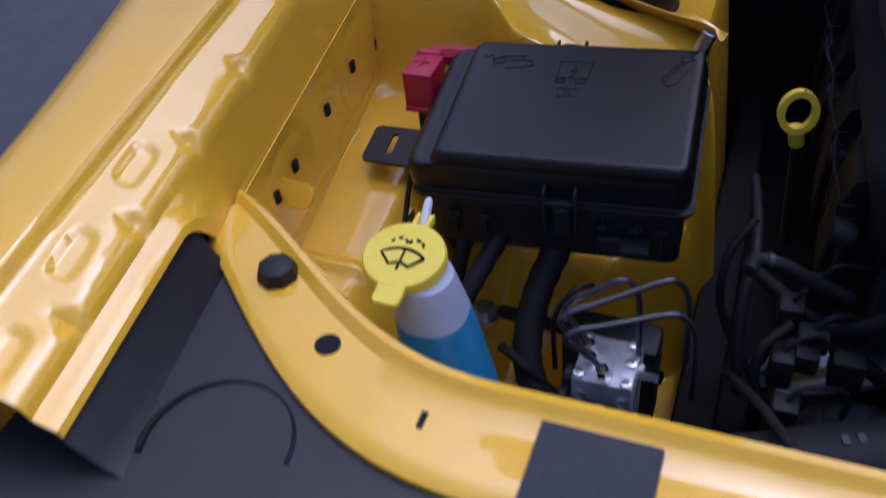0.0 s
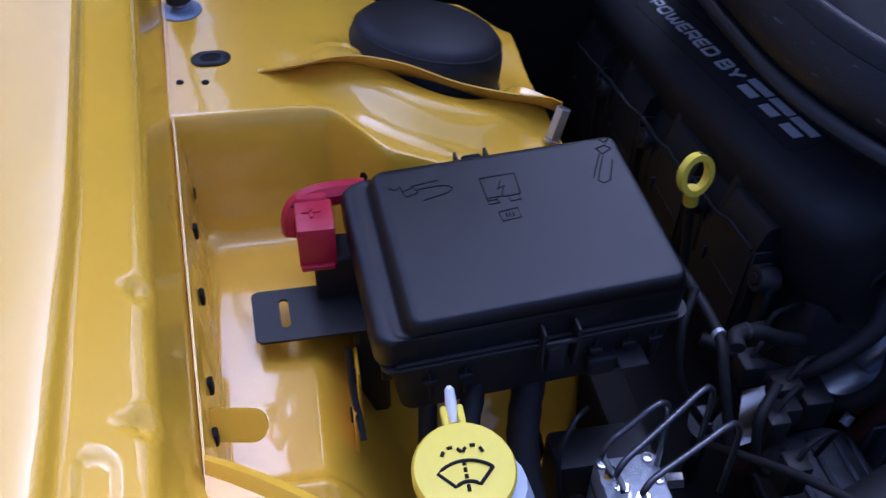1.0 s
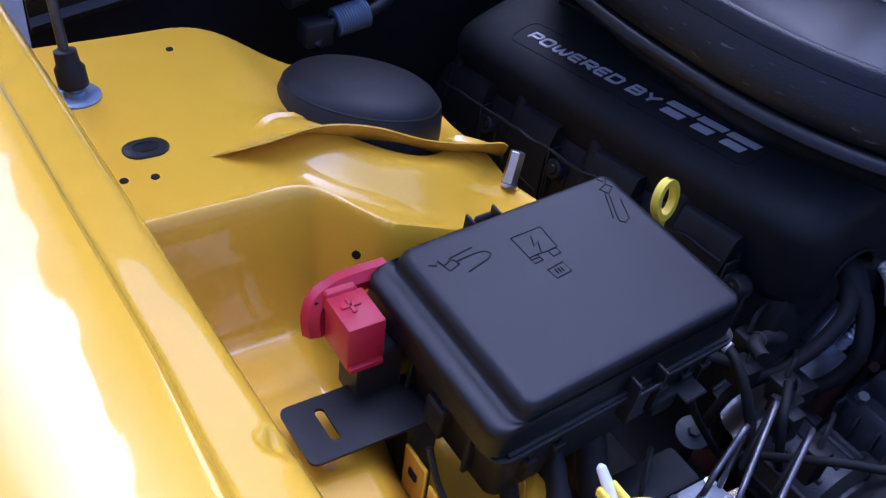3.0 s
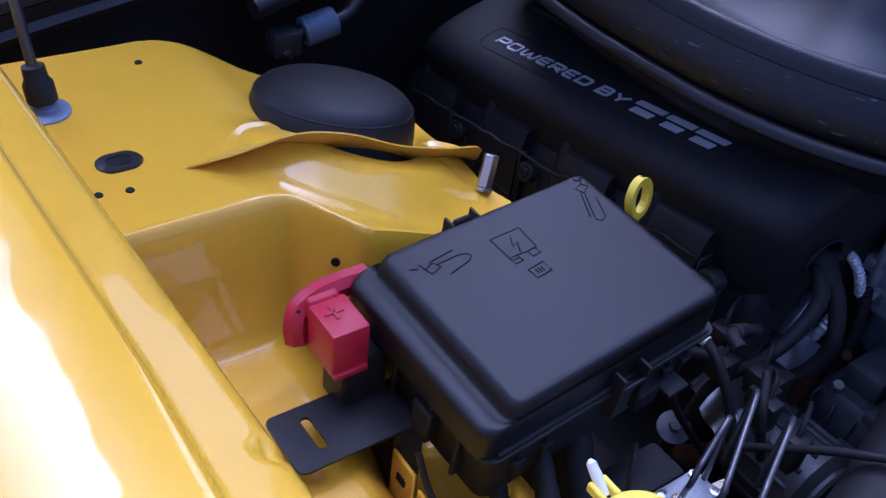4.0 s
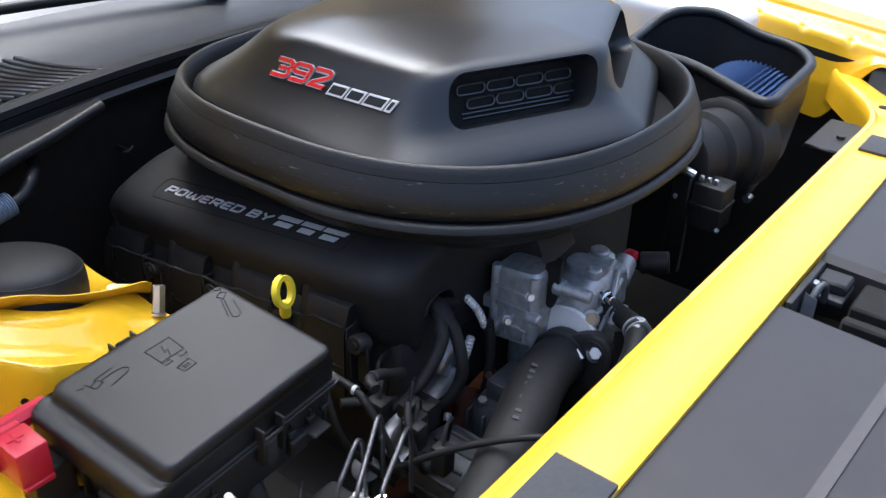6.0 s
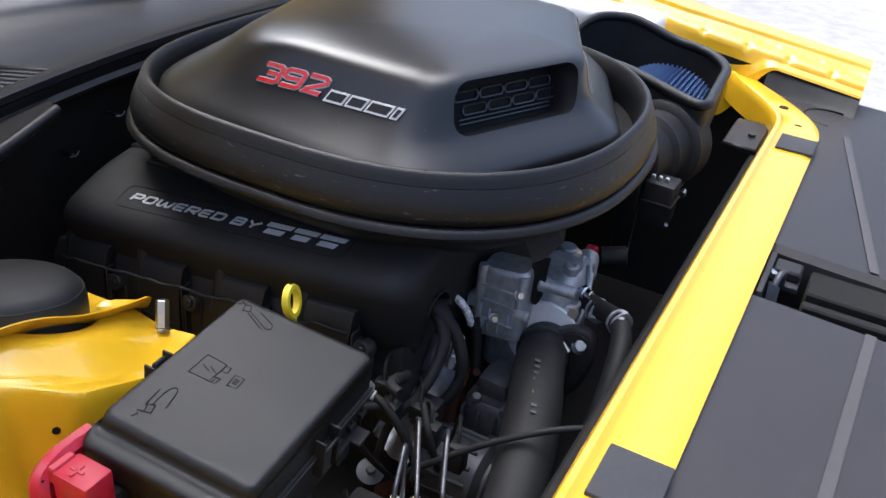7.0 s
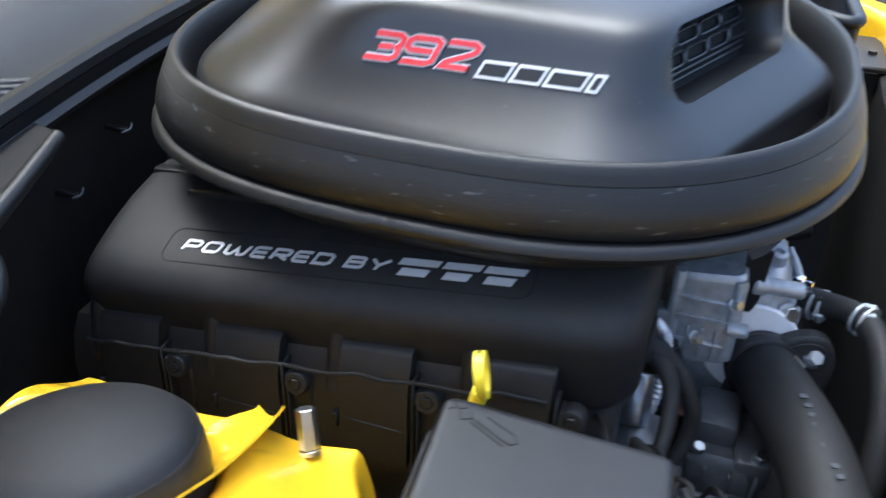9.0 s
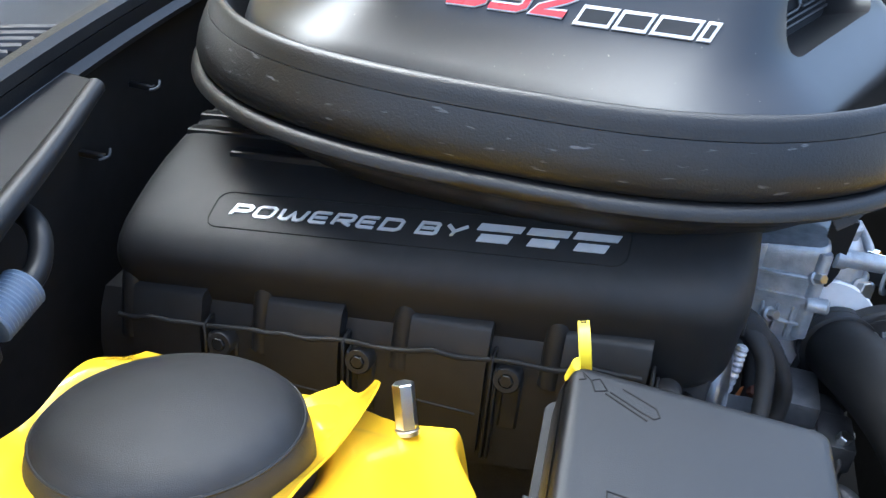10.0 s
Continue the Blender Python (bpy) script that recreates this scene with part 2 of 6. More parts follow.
def rounded(w, h, r, n=5, skew=0.0):
    o = []
    for cx, cy, a0 in ((w / 2 - r, h / 2 - r, 0), (-w / 2 + r, h / 2 - r, 90), (-w / 2 + r, -h / 2 + r, 180), (w / 2 - r, -h / 2 + r, 270)):
        for k in range(n + 1):
            a = radians(a0 + 90 * k / n)
            y = cy + r * math.sin(a)
            o.append((cx + r * math.cos(a) + skew * y, y))
    return o

def surface(ob):
    """A search tree of an object's mesh, in world places."""
    bm = bmesh.new()
    bm.from_mesh(ob.data)
    bmesh.ops.translate(bm, verts=bm.verts, vec=root_of(ob).location)
    tree = BVHTree.FromBMesh(bm)
    bm.free()
    return tree

def drape(bm, tree, at, n):
    """Lays flat lettering, drawn round the point at with the normal n, on a surface."""
    n = Vector(n).normalized()
    for q in bm.verts:
        d = (q.co - Vector(at)).dot(n)
        foot = q.co - n * d
        hit = tree.ray_cast(foot + n * 0.06, -n, 0.14)
        if hit[0]:
            q.co = hit[0] + n * d
    return bm

CY = 0.445   # the car's centre line

# ---- ground ----
def ground_sheet(name, x0, x1, y0, y1, material, label):
    bm = bmesh.new()
    nx = 24
    vs = [[bm.verts.new((x0 + (x1 - x0) * i / nx, y0 + (y1 - y0) * j / nx, 0)) for j in range(nx + 1)] for i in range(nx + 1)]
    for i in range(nx):
        for j in range(nx):
            bm.faces.new((vs[i][j], vs[i + 1][j], vs[i + 1][j + 1], vs[i][j + 1]))
    return tagged(part(name, bm, material), label, "ground", kind="structure")
ground_sheet("ground", -300, 300, 0.4, 300, GROUND, "pale weathered concrete ground beyond the car")
ground_sheet("pavement", -300, 300, -300, 0.4, TARMAC, "dark asphalt ground beside the car")

# ---- fenders ----
def edge(x):
    """The fender's inner top edge at x."""
    return -0.352 + 0.087 * x, 0.951 - 0.088 * x

# inner flange in section, from the foot of its upright side to the hem of the outer skin
FLANGE = [(0.0250, -0.150), (0.0225, -0.085), (0.0165, -0.056), (0.0125, -0.040), (0.0085, -0.022), (0.0062, -0.010), (0.003, -0.0035), (-0.002, 0.0002), (-0.008, 0.002), (-0.026, 0.0068), (-0.040, 0.0105), (-0.0445, 0.0118), (-0.0472, 0.0132), (-0.0490, 0.0168), (-0.0513, 0.0208), (-0.0545, 0.0224)]
DARTS, POCKETS = (0.155, 0.245, 0.328, 0.41), (0.284, 0.368, 0.447)

def along(pts, n):
    """n + 1 points at even steps along a line in section, with their distances."""
    ds = [0.0]
    for p, q in zip(pts, pts[1:]):
        ds.append(ds[-1] + math.hypot(q[0] - p[0], q[1] - p[1]))
    out, k = [], 0
    for i in range(n + 1):
        d = ds[-1] * i / n
        while k < len(pts) - 2 and ds[k + 1] < d:
            k += 1
        t = (d - ds[k]) / (ds[k + 1] - ds[k])
        out.append((pts[k][0] + (pts[k + 1][0] - pts[k][0]) * t, pts[k][1] + (pts[k + 1][1] - pts[k][1]) * t, d))
    return out

def flange_width(x):
    return 0.0365 + 0.05 * min(0.35, max(0.0, x - 0.1))

def skin_section(x):
    y, z = edge(x)
    w = flange_width(x)
    out = 0.02 * smooth(0.3, -0.4, x)
    pts = [(-w, 0.0224), (-w - 0.003, 0.0231), (-w - 0.010, 0.0236), (-0.08, 0.0234), (-0.098 - out, 0.0217), (-0.118 - 2 * out, 0.016), (-0.136 - 3 * out, 0.004), (-0.15 - 3 * out, -0.018), (-0.162 - 3 * out, -0.1), (-0.175 - 3 * out, -0.3), (-0.17 - 3 * out, -0.55)]
    return [(y + a, z + b) for a, b in pts]

def fender(mirror):
    f = (lambda y: 2 * CY - y) if mirror else (lambda y: y)
    ob = thing("fender", (0, f(-0.45), 0.4), "yellow painted car fender with a pressed inner flange", "car fender", "front fenders")
    xs = [0.47 - 0.025 * i for i in range(70)]
    rows = [skin_section(x) for x in xs]
    last = len(rows[0]) - 1
    def surf(a, b):
        i, j = min(int(a * 69 + 0.5), 69), int(b * last + 0.5)
        return V(xs[i], f(rows[i][j][0]), rows[i][j][1])
    part("panel", sheet(69, last, surf, -0.0012 if mirror else 0.0012), YELLOW, ob)
    prof = along(FLANGE, 60)
    bend = min(prof, key=lambda p: abs(p[0] + 0.001) + abs(p[1]))[2]
    nrm = []
    for k in range(61):
        p, q = prof[max(0, k - 1)], prof[min(60, k + 1)]
        d = math.hypot(q[0] - p[0], q[1] - p[1])
        nrm.append(((q[1] - p[1]) / d, -(q[0] - p[0]) / d))
    darts = DARTS + ((0.065, -0.03, -0.12, -0.21) if mirror else ())
    def flange_pt(a, b):
        x, k = 0.47 - 1.725 * a, int(b * 60 + 0.5)
        y, z = edge(x)
        pa, pb, d = prof[k]
        pa = pa * flange_width(x) / 0.0545 if pa < 0 else pa
        if pb < -0.012:   # the upright side is shallower to the front
            pb = -0.012 + (pb + 0.012) * (1 - 0.93 * smooth(0.215, 0.315, x))
        push = 0.0
        for x0 in darts:
            push -= 0.0065 * max(0.0, 1 - abs(x - x0) / 0.011 - abs(d - bend) / 0.020)
        for x0 in POCKETS:
            du, dv = abs(x - x0) - 0.012, abs(pa + 0.022) - 0.001
            r = math.hypot(max(du, 0), max(dv, 0)) - 0.0075
            if pb > 0:
                push -= 0.0024 * smooth(0.0014, -0.0014, r) - 0.0007 * math.exp(-((r - 0.0025) / 0.0014) ** 2)
        push += 0.0006 * math.sin(x * 41) * smooth(bend, bend + 0.02, d) * smooth(bend + 0.062, bend + 0.04, d)
        return V(x, f(y + pa + nrm[k][0] * push), z + pb + nrm[k][1] * push)
    part("inner_flange", sheet(430, 60, flange_pt, -0.0012 if mirror else 0.0012), YELLOW, ob, angle=50)
    return ob
fender(False)
fender(True)

# ---- inner apron with the strut tower ----
def floor_z(x, y):
    z = 0.790 - (0.11 + 0.09 * smooth(0.03, 0.09, x)) * smooth(-0.25, -0.14, y) - 0.02 * smooth(0.0, 0.25, x)
    # pressed bead round the tray
    dx, dy = abs(x - 0.07) - 0.10, abs(y + 0.245) - 0.063
    d = math.hypot(max(dx, 0), max(dy, 0)) + min(max(dx, dy), 0) - 0.025
    return z + 0.0058 * math.exp(-(d / 0.0075) ** 2) - 0.0030 * smooth(0.0, -0.014, d)

def tower_z(x, y):
    z = 0.9 - 0.10 * (x + 0.14) * 0.5 - 0.072 * smooth(-0.25, 0.0, y)
    # collar round the strut cap, higher on the engine side and at the rear
    dx, dy = x + 0.194, y + 0.117
    r, t = math.hypot(dx, dy), math.degrees(math.atan2(dy, dx))
    back = (t - 150 + 180) % 360 - 180
    lift = max(0.020 * math.exp(-((t - 48) / 26) ** 2), 0.021 * smooth(-95, -40, t) * smooth(62, 40, t)) + 0.026 * math.exp(-(back / 26) ** 2)
    z += lift * smooth(0.066, 0.086, r) * smooth(0.150, 0.094, r)
    z += 0.005 * math.exp(-((y + 0.20) / 0.03) ** 2) * smooth(-0.13, -0.25, x)
    return z

def apron_z(x, y):
    front = -0.083 + 0.046 * smooth(-0.222, -0.165, y) - 0.030 * smooth(-0.07, 0.0, y)
    t = smooth(front, front + 0.034, x)
    z = tower_z(x, y) * (1 - t) + floor_z(x, y) * t
    drop = smooth(-0.014, 0.034, y - 0.016 * math.exp(-((x + 0.055) / 0.045) ** 2) + 0.0675 * smooth(-0.045, 0.075, x) + 0.06 * smooth(0.05, 0.10, x) - 0.03 * smooth(0.14, 0.2, x))
    z = z * (1 - drop) + 0.50 * drop
    rear = -0.335 + 0.047 * smooth(-0.24, -0.14, y)
    return z - 0.40 * smooth(rear + 0.010, rear - 0.012, x)

apron = thing("strut_tower", (-0.1, -0.2, 0.6), "yellow painted inner apron and strut tower, pressed steel", "body panel")
part("pressing", sheet(300, 230, lambda a, b: V(-0.35 + 0.62 * a, -0.36 + 0.42 * b, apron_z(-0.35 + 0.62 * a, -0.36 + 0.42 * b)), 0.0015), YELLOW, apron)
# upright inner wall under the fender's edge
def wall_pt(a, b):
    x = -0.36 + 0.66 * a
    y, z = edge(x)
    z = 0.20 + (z - 0.062 - 0.20) * (0.7 + 0.3 * b if b > 0.02 else 0)
    step = 0.006 * smooth(0.55, 0.6, b) - 0.006 * smooth(0.3, 0.33, b)
    return V(x, y + 0.0195 - step + 0.004 * math.sin(a * 46) * smooth(0.5, 0.7, b) * smooth(1.0, 0.8, b), z)
part("inner_wall", sheet(80, 30, wall_pt, 0.0015), YELLOW, apron)
# curled lip over the tower's front
lip = spline([(-0.135, -0.27, 0.899), (-0.112, -0.235, 0.917), (-0.105, -0.195, 0.926), (-0.106, -0.15, 0.914), (-0.108, -0.10, 0.889), (-0.110, -0.05, 0.872), (-0.112, -0.018, 0.864), (-0.119, -0.003, 0.853)], 6)
def lip_pt(a, b):
    p = lip[min(len(lip) - 1, int(round(a * (len(lip) - 1))))]
    w = 0.055 * smooth(0.0, 0.25, a) * (1 - 0.55 * smooth(0.6, 1.0, a)) + 0.004
    foot = V(p.x - w, p.y + 0.01 * a, tower_z(p.x - w, p.y) + 0.001)
    q = foot.lerp(p, b)
    q.z += -0.012 * math.sin(math.pi * b) * smooth(0.0, 0.3, a)
    return q
part("lip", sheet(len(lip) - 1, 8, lip_pt, 0.0014), YELLOW, apron)
def small_hole(x, y, r, zo=0.0):
    z = tower_z(x, y)
    return lathe((x, y, z - 0.002), (0.05, 0, 1), [(0, r), (0.0026, r), (0.003, r * 0.9)], 16)
# holes as flat near-black discs, the shade inside put into the colour
for x, y in ((-0.126, -0.314), (-0.129, -0.335), (-0.29, -0.25)):
    part("drilled_hole", small_hole(x, y, 0.0032), DARK, apron)
part("drilled_hole", lathe((-0.0483, -0.1905, 0.8460), (0.676, -0.73, 0.11), [(0, 0.0036), (0.0032, 0.0036)], 14), DARK, apron)
for x, z in ((-0.066, 0.832), (0.0, 0.845), (0.07, 0.842), (0.15, 0.838), (0.19, 0.836)):
    y = edge(x)[0] + 0.0248
    part("punched_slot", rbox(x - 0.004, x + 0.004, y - 0.002, y + 0.0015, z - 0.006, z + 0.006, 0.001, 1), DARK, apron)
for x, y, z in ((0.138, -0.222, 0.79), (0.098, -0.216, 0.785)):
    part("box_ear", rbox(x - 0.014, x + 0.014, y - 0.0015, y + 0.0015, z - 0.10, z, 0.001, 1), YELLOW, apron)
    part("ear_slot", rbox(x - 0.005, x + 0.005, y - 0.003, y + 0.003, z - 0.022, z - 0.015, 0.0005, 1), DARK, apron)
tabp = plate(rounded(0.05, 0.022, 0.010), 0.0022, (0.182, -0.302, 0.836), (0.25, 1, 0.1), (-0.62, 0.1, 0.78))
part("mounting_tab", tabp, YELLOW, apron)
part("tab_hole", plate(rounded(0.013, 0.010, 0.0049), 0.0029, (0.1825, -0.294, 0.8362), (0.25, 1, 0.1), (-0.62, 0.1, 0.78)), DARK, apron)

grom = thing("grommet", (-0.161, -0.31, 0.9), "oval black rubber grommet set in the yellow tower top", "grommet")
gz = tower_z(-0.161, -0.31)
part("ring", loft([[V(-0.161 + a * s, -0.31 + b * s, gz + h) for a, b in rounded(0.024, 0.034, 0.0118, 6)] for s, h in ((1.0, -0.001), (1.0, 0.0008), (0.93, 0.0017), (0.55, 0.0017), (0.5, 0.0004))]), RUBBER, grom)
part("slot", plate(rounded(0.010, 0.018, 0.0049), 0.0005, (-0.161, -0.31, gz + 0.0008), (1, 0, 0), (0, 1, 0)), DARK, grom)

cap = thing("dust_cap", (-0.194, -0.117, 0.85), "domed black plastic cap over the strut mount", "cap")
part("dome", lathe((-0.189, -0.1225, 0.8490), (-0.10, 0.19, 1), [(0, 0.0738), (0.010, 0.0742), (0.024, 0.0738), (0.036, 0.0722), (0.0435, 0.0700), (0.0490, 0.0668), (0.0530, 0.0625), (0.0560, 0.0570), (0.0582, 0.0500), (0.0604, 0.0400), (0.0622, 0.0280), (0.0634, 0.0140), (0.0638, 0)], 64), BLACK_PLASTIC, cap, angle=60)
cax = V(-0.10, 0.19, 1).normalized()
_, ca_, cb_ = basis(cax)
part("crease", tube([V(-0.189, -0.1225, 0.8490) + cax * 0.0455 + ca_ * 0.0688 * math.cos(2 * math.pi * k / 60) + cb_ * 0.0688 * math.sin(2 * math.pi * k / 60) for k in range(60)], 0.0011, 6, 1, True, smoothed=False), BLACK_PLASTIC, cap)
part("rim", lathe((-0.189, -0.1225, 0.8435), (-0.10, 0.19, 1), [(0, 0.074), (0.004, 0.0765), (0.009, 0.076), (0.010, 0.072)], 56), BLACK_PLASTIC, cap)

stud = thing("standoff_nut", (-0.098, -0.012, 0.83), "long hexagonal zinc-plated standoff nut on the strut tower", "nut")
part("nut", hexnut((-0.094, -0.016, 0.833), (-0.28, 0.38, 1), 0.0072, 0.029), ZINC, stud)
part("collar", lathe((-0.093, -0.017, 0.829), (-0.28, 0.38, 1), [(0, 0.0078), (0.003, 0.0078), (0.0035, 0.007)], 24), ZINC, stud)

# ---- gas strut of the hood ----
gs = thing("gas_strut", (-0.245, -0.338, 0.905), "black and silver hood gas strut on a grey base washer", "gas strut")
part("base_washer", lathe((-0.245, -0.338, 0.9035), (0.05, 0, 1), [(0, 0.019), (0.003, 0.019), (0.004, 0.0175), (0.005, 0.008), (0.007, 0.006)], 36), GREY_STEEL, gs)
part("ball_stud", lathe((-0.245, -0.338, 0.908), (0, 0, 1), [(0, 0.005), (0.006, 0.005), (0.008, 0.008), (0.012, 0.0085)], 20), ZINC, gs)
part("socket", lathe((-0.245, -0.338, 0.913), (-0.12, -0.06, 1), [(0, 0.009), (0.002, 0.0115), (0.016, 0.0115), (0.02, 0.009), (0.030, 0.0085), (0.031, 0.006)], 24), BLACK_PLASTIC, gs)
part("rod", cyl((-0.249, -0.340, 0.94), (-0.36, -0.352, 1.45), 0.004, 14), PIPE, gs)
part("cylinder", cyl((-0.360, -0.352, 1.45), (-0.43, -0.356, 1.76), 0.009, 16), METAL, gs)

# ---- raised hood, propped open over the rear of the bay ----
hd = thing("hood", (-0.55, CY, 1.15), "raised yellow car hood with a dark liner underneath", "car hood")
HA = radians(68)
def hood_strip(u0, u1, v0, v1, off, thick):
    d, nrm = V(math.cos(HA), 0, math.sin(HA)), V(-math.sin(HA), 0, math.cos(HA))
    o = V(-0.74, CY, 1.04)
    return sheet(12, 8, lambda a, b: o + d * (u0 + (u1 - u0) * a) + V(0, v0 + (v1 - v0) * b, 0) + nrm * (off + 0.05 * math.sin(math.pi * (u0 + (u1 - u0) * a) / 1.25) - 0.06 * ((v0 + (v1 - v0) * b) / 0.8) ** 2), thick)
for u0, u1, v0, v1 in ((0.0, 0.33, -0.80, 0.80), (1.02, 1.28, -0.80, 0.80), (0.33, 1.02, -0.80, -0.33), (0.33, 1.02, 0.33, 0.80)):
    part("skin", hood_strip(u0, u1, v0, v1, 0.0, 0.004), YELLOW, hd)
    part("inner_frame", hood_strip(u0 + 0.003, u1 - 0.003, v0 + 0.003, v1 - 0.003, -0.012, 0.004), YELLOW, hd)
for v0, v1 in ((-0.72, -0.40), (0.40, 0.72)):
    part("liner", hood_strip(0.28, 1.10, v0, v1, -0.024, 0.004), LINER, hd)

# ---- radiator support ----
def support_edges(y):
    """rear and front edge (x) of the crossmember at y."""
    d = abs(y - CY)
    rear = 0.357 - 0.135 * smooth(0.50, 0.80, d) ** 1.3
    front = 0.431 - 0.20 * smooth(0.48, 0.86, d) ** 1.5
    return rear, front
sup = thing("radiator_support", (0.39, CY, 0.8), "yellow painted radiator crossmember with a beaded edge", "body panel")
def sup_pt(a, b):
    y = CY - 0.755 + 1.51 * a
    r, f = support_edges(y)
    d = abs(y - CY)
    prof = [(-0.004, -0.05), (-0.004, -0.012), (-0.003, 0.001), (0.0, 0.005), (0.006, 0.006), (0.010, 0.003), (0.014, 0.0), (0.035, 0.0), (0.06, 0.0), (0.066, -0.001), (0.072, -0.004), (0.072, -0.03)]
    k = int(round(b * 11))
    px, pz = prof[k]
    x = r + (f - r) * px / 0.072
    return V(x, y, 0.873 + pz)
part("crossmember", sheet(120, 11, sup_pt, -0.0015), YELLOW, sup)
for m in (False, True):
    f = (lambda y: 2 * CY - y) if m else (lambda y: y)
    pad = thing("foam_pad", (0.4, f(0.0), 0.873), "dark grey foam pad stuck on the yellow crossmember", "pad", "foam pads")
    part("pad", rbox(0.374, 0.432, min(f(-0.034), f(0.034)), max(f(-0.034), f(0.034)), 0.8715, 0.8775, 0.0015, 2), FELT, pad)
    part("hole", lathe((0.354, f(-0.178), 0.8705), (0, 0, 1), [(0, 0.0085), (0.0036, 0.0085)], 20), DARK, sup)
    part("slit", rbox(0.385, 0.397, f(-0.1) - 0.002, f(-0.1) + 0.002, 0.8715, 0.8742, 0.0005, 1), DARK, sup)
    if m:
        continue
    rp = thing("push_rivet", (0.306, f(-0.239), 0.872), "black plastic push rivet in the yellow crossmember", "rivet")
    part("head", lathe((0.306, f(-0.239), 0.872), (0, 0, 1), [(0, 0.0145), (0.004, 0.0145), (0.011, 0.0125), (0.0125, 0.010)], 8), BLACK_PLASTIC, rp)

# ---- black radiator cover in front of the crossmember ----
cov = thing("radiator_cover", (0.6, CY, 0.8), "dark grey plastic radiator cover panel with grooves", "cover panel")
def cover_pt(a, b):
    y = CY - 0.80 + 1.6 * a
    r, f = support_edges(y)
    x0 = f - 0.006
    x = x0 + (0.95 - x0) * b
    z = 0.862 - 0.02 * b - 0.05 * smooth(0.4, 1.0, b)
    z -= 0.10 * smooth(0.396, 0.402, y) * smooth(0.534, 0.528, y)
    return V(x, y, z)
part("panel", sheet(200, 60, cover_pt, 0.002), COVER_PANEL, cov)
for m in (False, True):
    f = (lambda y: 2 * CY - y) if m else (lambda y: y)
    arc = [V(0.435 + 0.047 * math.cos(radians(t)), f(-0.215 + 0.047 * math.sin(radians(t))), 0.8617) for t in range(90, 300, 10)]
    part("moulded_arc", tube(arc, 0.0022, 8, 2), DARK, cov)
for x0, y0, x1, y1 in ((0.548, 0.02, 0.564, 0.39), (0.555, 0.545, 0.470, 1.02)):
    def band_pt(a, b, x0=x0, y0=y0, x1=x1, y1=y1):
        x, y = x0 + (x1 - x0) * a + 0.012 * (b - 0.5), y0 + (y1 - y0) * a
        r, f = support_edges(y)
        q = (x - f + 0.006) / (0.95 - f + 0.006)
        return V(x, y, 0.862 - 0.02 * q - 0.05 * smooth(0.4, 1.0, q) + 0.0034)
    part("moulded_band", sheet(30, 3, band_pt, 0.0006), BAND, cov)
part("channel_bar", rbox(0.485, 0.93, 0.440, 0.456, 0.80, 0.842, 0.003, 1), DARK, cov)
part("channel_floor", rbox(0.432, 0.94, 0.394, 0.53, 0.775, 0.788, 0.002, 1), DARK, cov)
part("channel_step", rbox(0.485, 0.93, 0.468, 0.532, 0.80, 0.846, 0.003, 1), DARK, cov)
for m in (False, True):
    f = (lambda y: 2 * CY - y) if m else (lambda y: y)
    def side_pt(a, b, f=f):
        x = 0.298 + 0.172 * a
        y, z = edge(x)
        c = smooth(0.0, 1.0, b)
        return V(x, f(y + 0.0045 + 0.054 * b), z - 0.016 + (0.8585 - z + 0.016) * c - 0.012 * (1 - a) * b)
    part("side_lip", sheet(24, 8, side_pt, 0.002), BLACK_PLASTIC, cov)
latch = thing("hood_latch", (0.455, 0.45, 0.83), "steel hood latch in the gap of the radiator cover", "latch")
part("plate", rbox(0.432, 0.440, 0.405, 0.52, 0.79, 0.862, 0.002), ALU_DARK, latch)
part("upper_plate", rbox(0.440, 0.476, 0.475, 0.524, 0.834, 0.842, 0.002), ALU_DARK, latch)
part("hook", tube([(0.448, 0.440, 0.815), (0.450, 0.448, 0.852), (0.452, 0.460, 0.862), (0.455, 0.472, 0.857), (0.456, 0.478, 0.835)], 0.0042, 10), ALU_DULL, latch)
part("pawl", plate([(0, 0), (0.014, 0.003), (0.012, 0.03), (-0.002, 0.036)], 0.004, (0.444, 0.432, 0.825), (0.9, 0.3, 0), (0, 0.3, 0.95)), ALU_DULL, latch)
part("bolt", hexnut((0.441, 0.482, 0.846), (0.3, 0, 1), 0.006, 0.008), ZINC, latch)
part("striker_arm", rbox(0.440, 0.475, 0.488, 0.520, 0.842, 0.856, 0.003, 1), BLACK_PLASTIC, latch)

# ---- fuse box ----
A, B, C, D = V(0.014, -0.190, 0.894), V(0.0, 0.0, 0.900), V(0.144, 0.008, 0.889), V(0.154, -0.180, 0.878)
fb = thing("fuse_box", (0.08, -0.09, 0.80), "black plastic power distribution box with a clipped lid and moulded symbols", "fuse box")
FU = ((C - B) + (D - A)).normalized()        # along the box, forwards
FV = (B - A) - FU * (B - A).dot(FU)
FV.normalize()                               # across, towards the engine
FN = FU.cross(FV).normalized()
FC = (A + B + C + D) / 4
L, W = 0.142, 0.186
def box_ring(l, w, r, up, du=0.0, dv=0.0, n=5):
    return [FC + FU * (a + du) + FV * (b + dv) + FN * up for a, b in rounded(l, w, r, n)]
def lid_ring(grow, near, up, r=0.006):
    return box_ring(L + 2 * grow, W + 2 * grow + near, r + grow, up, 0, -near / 2)
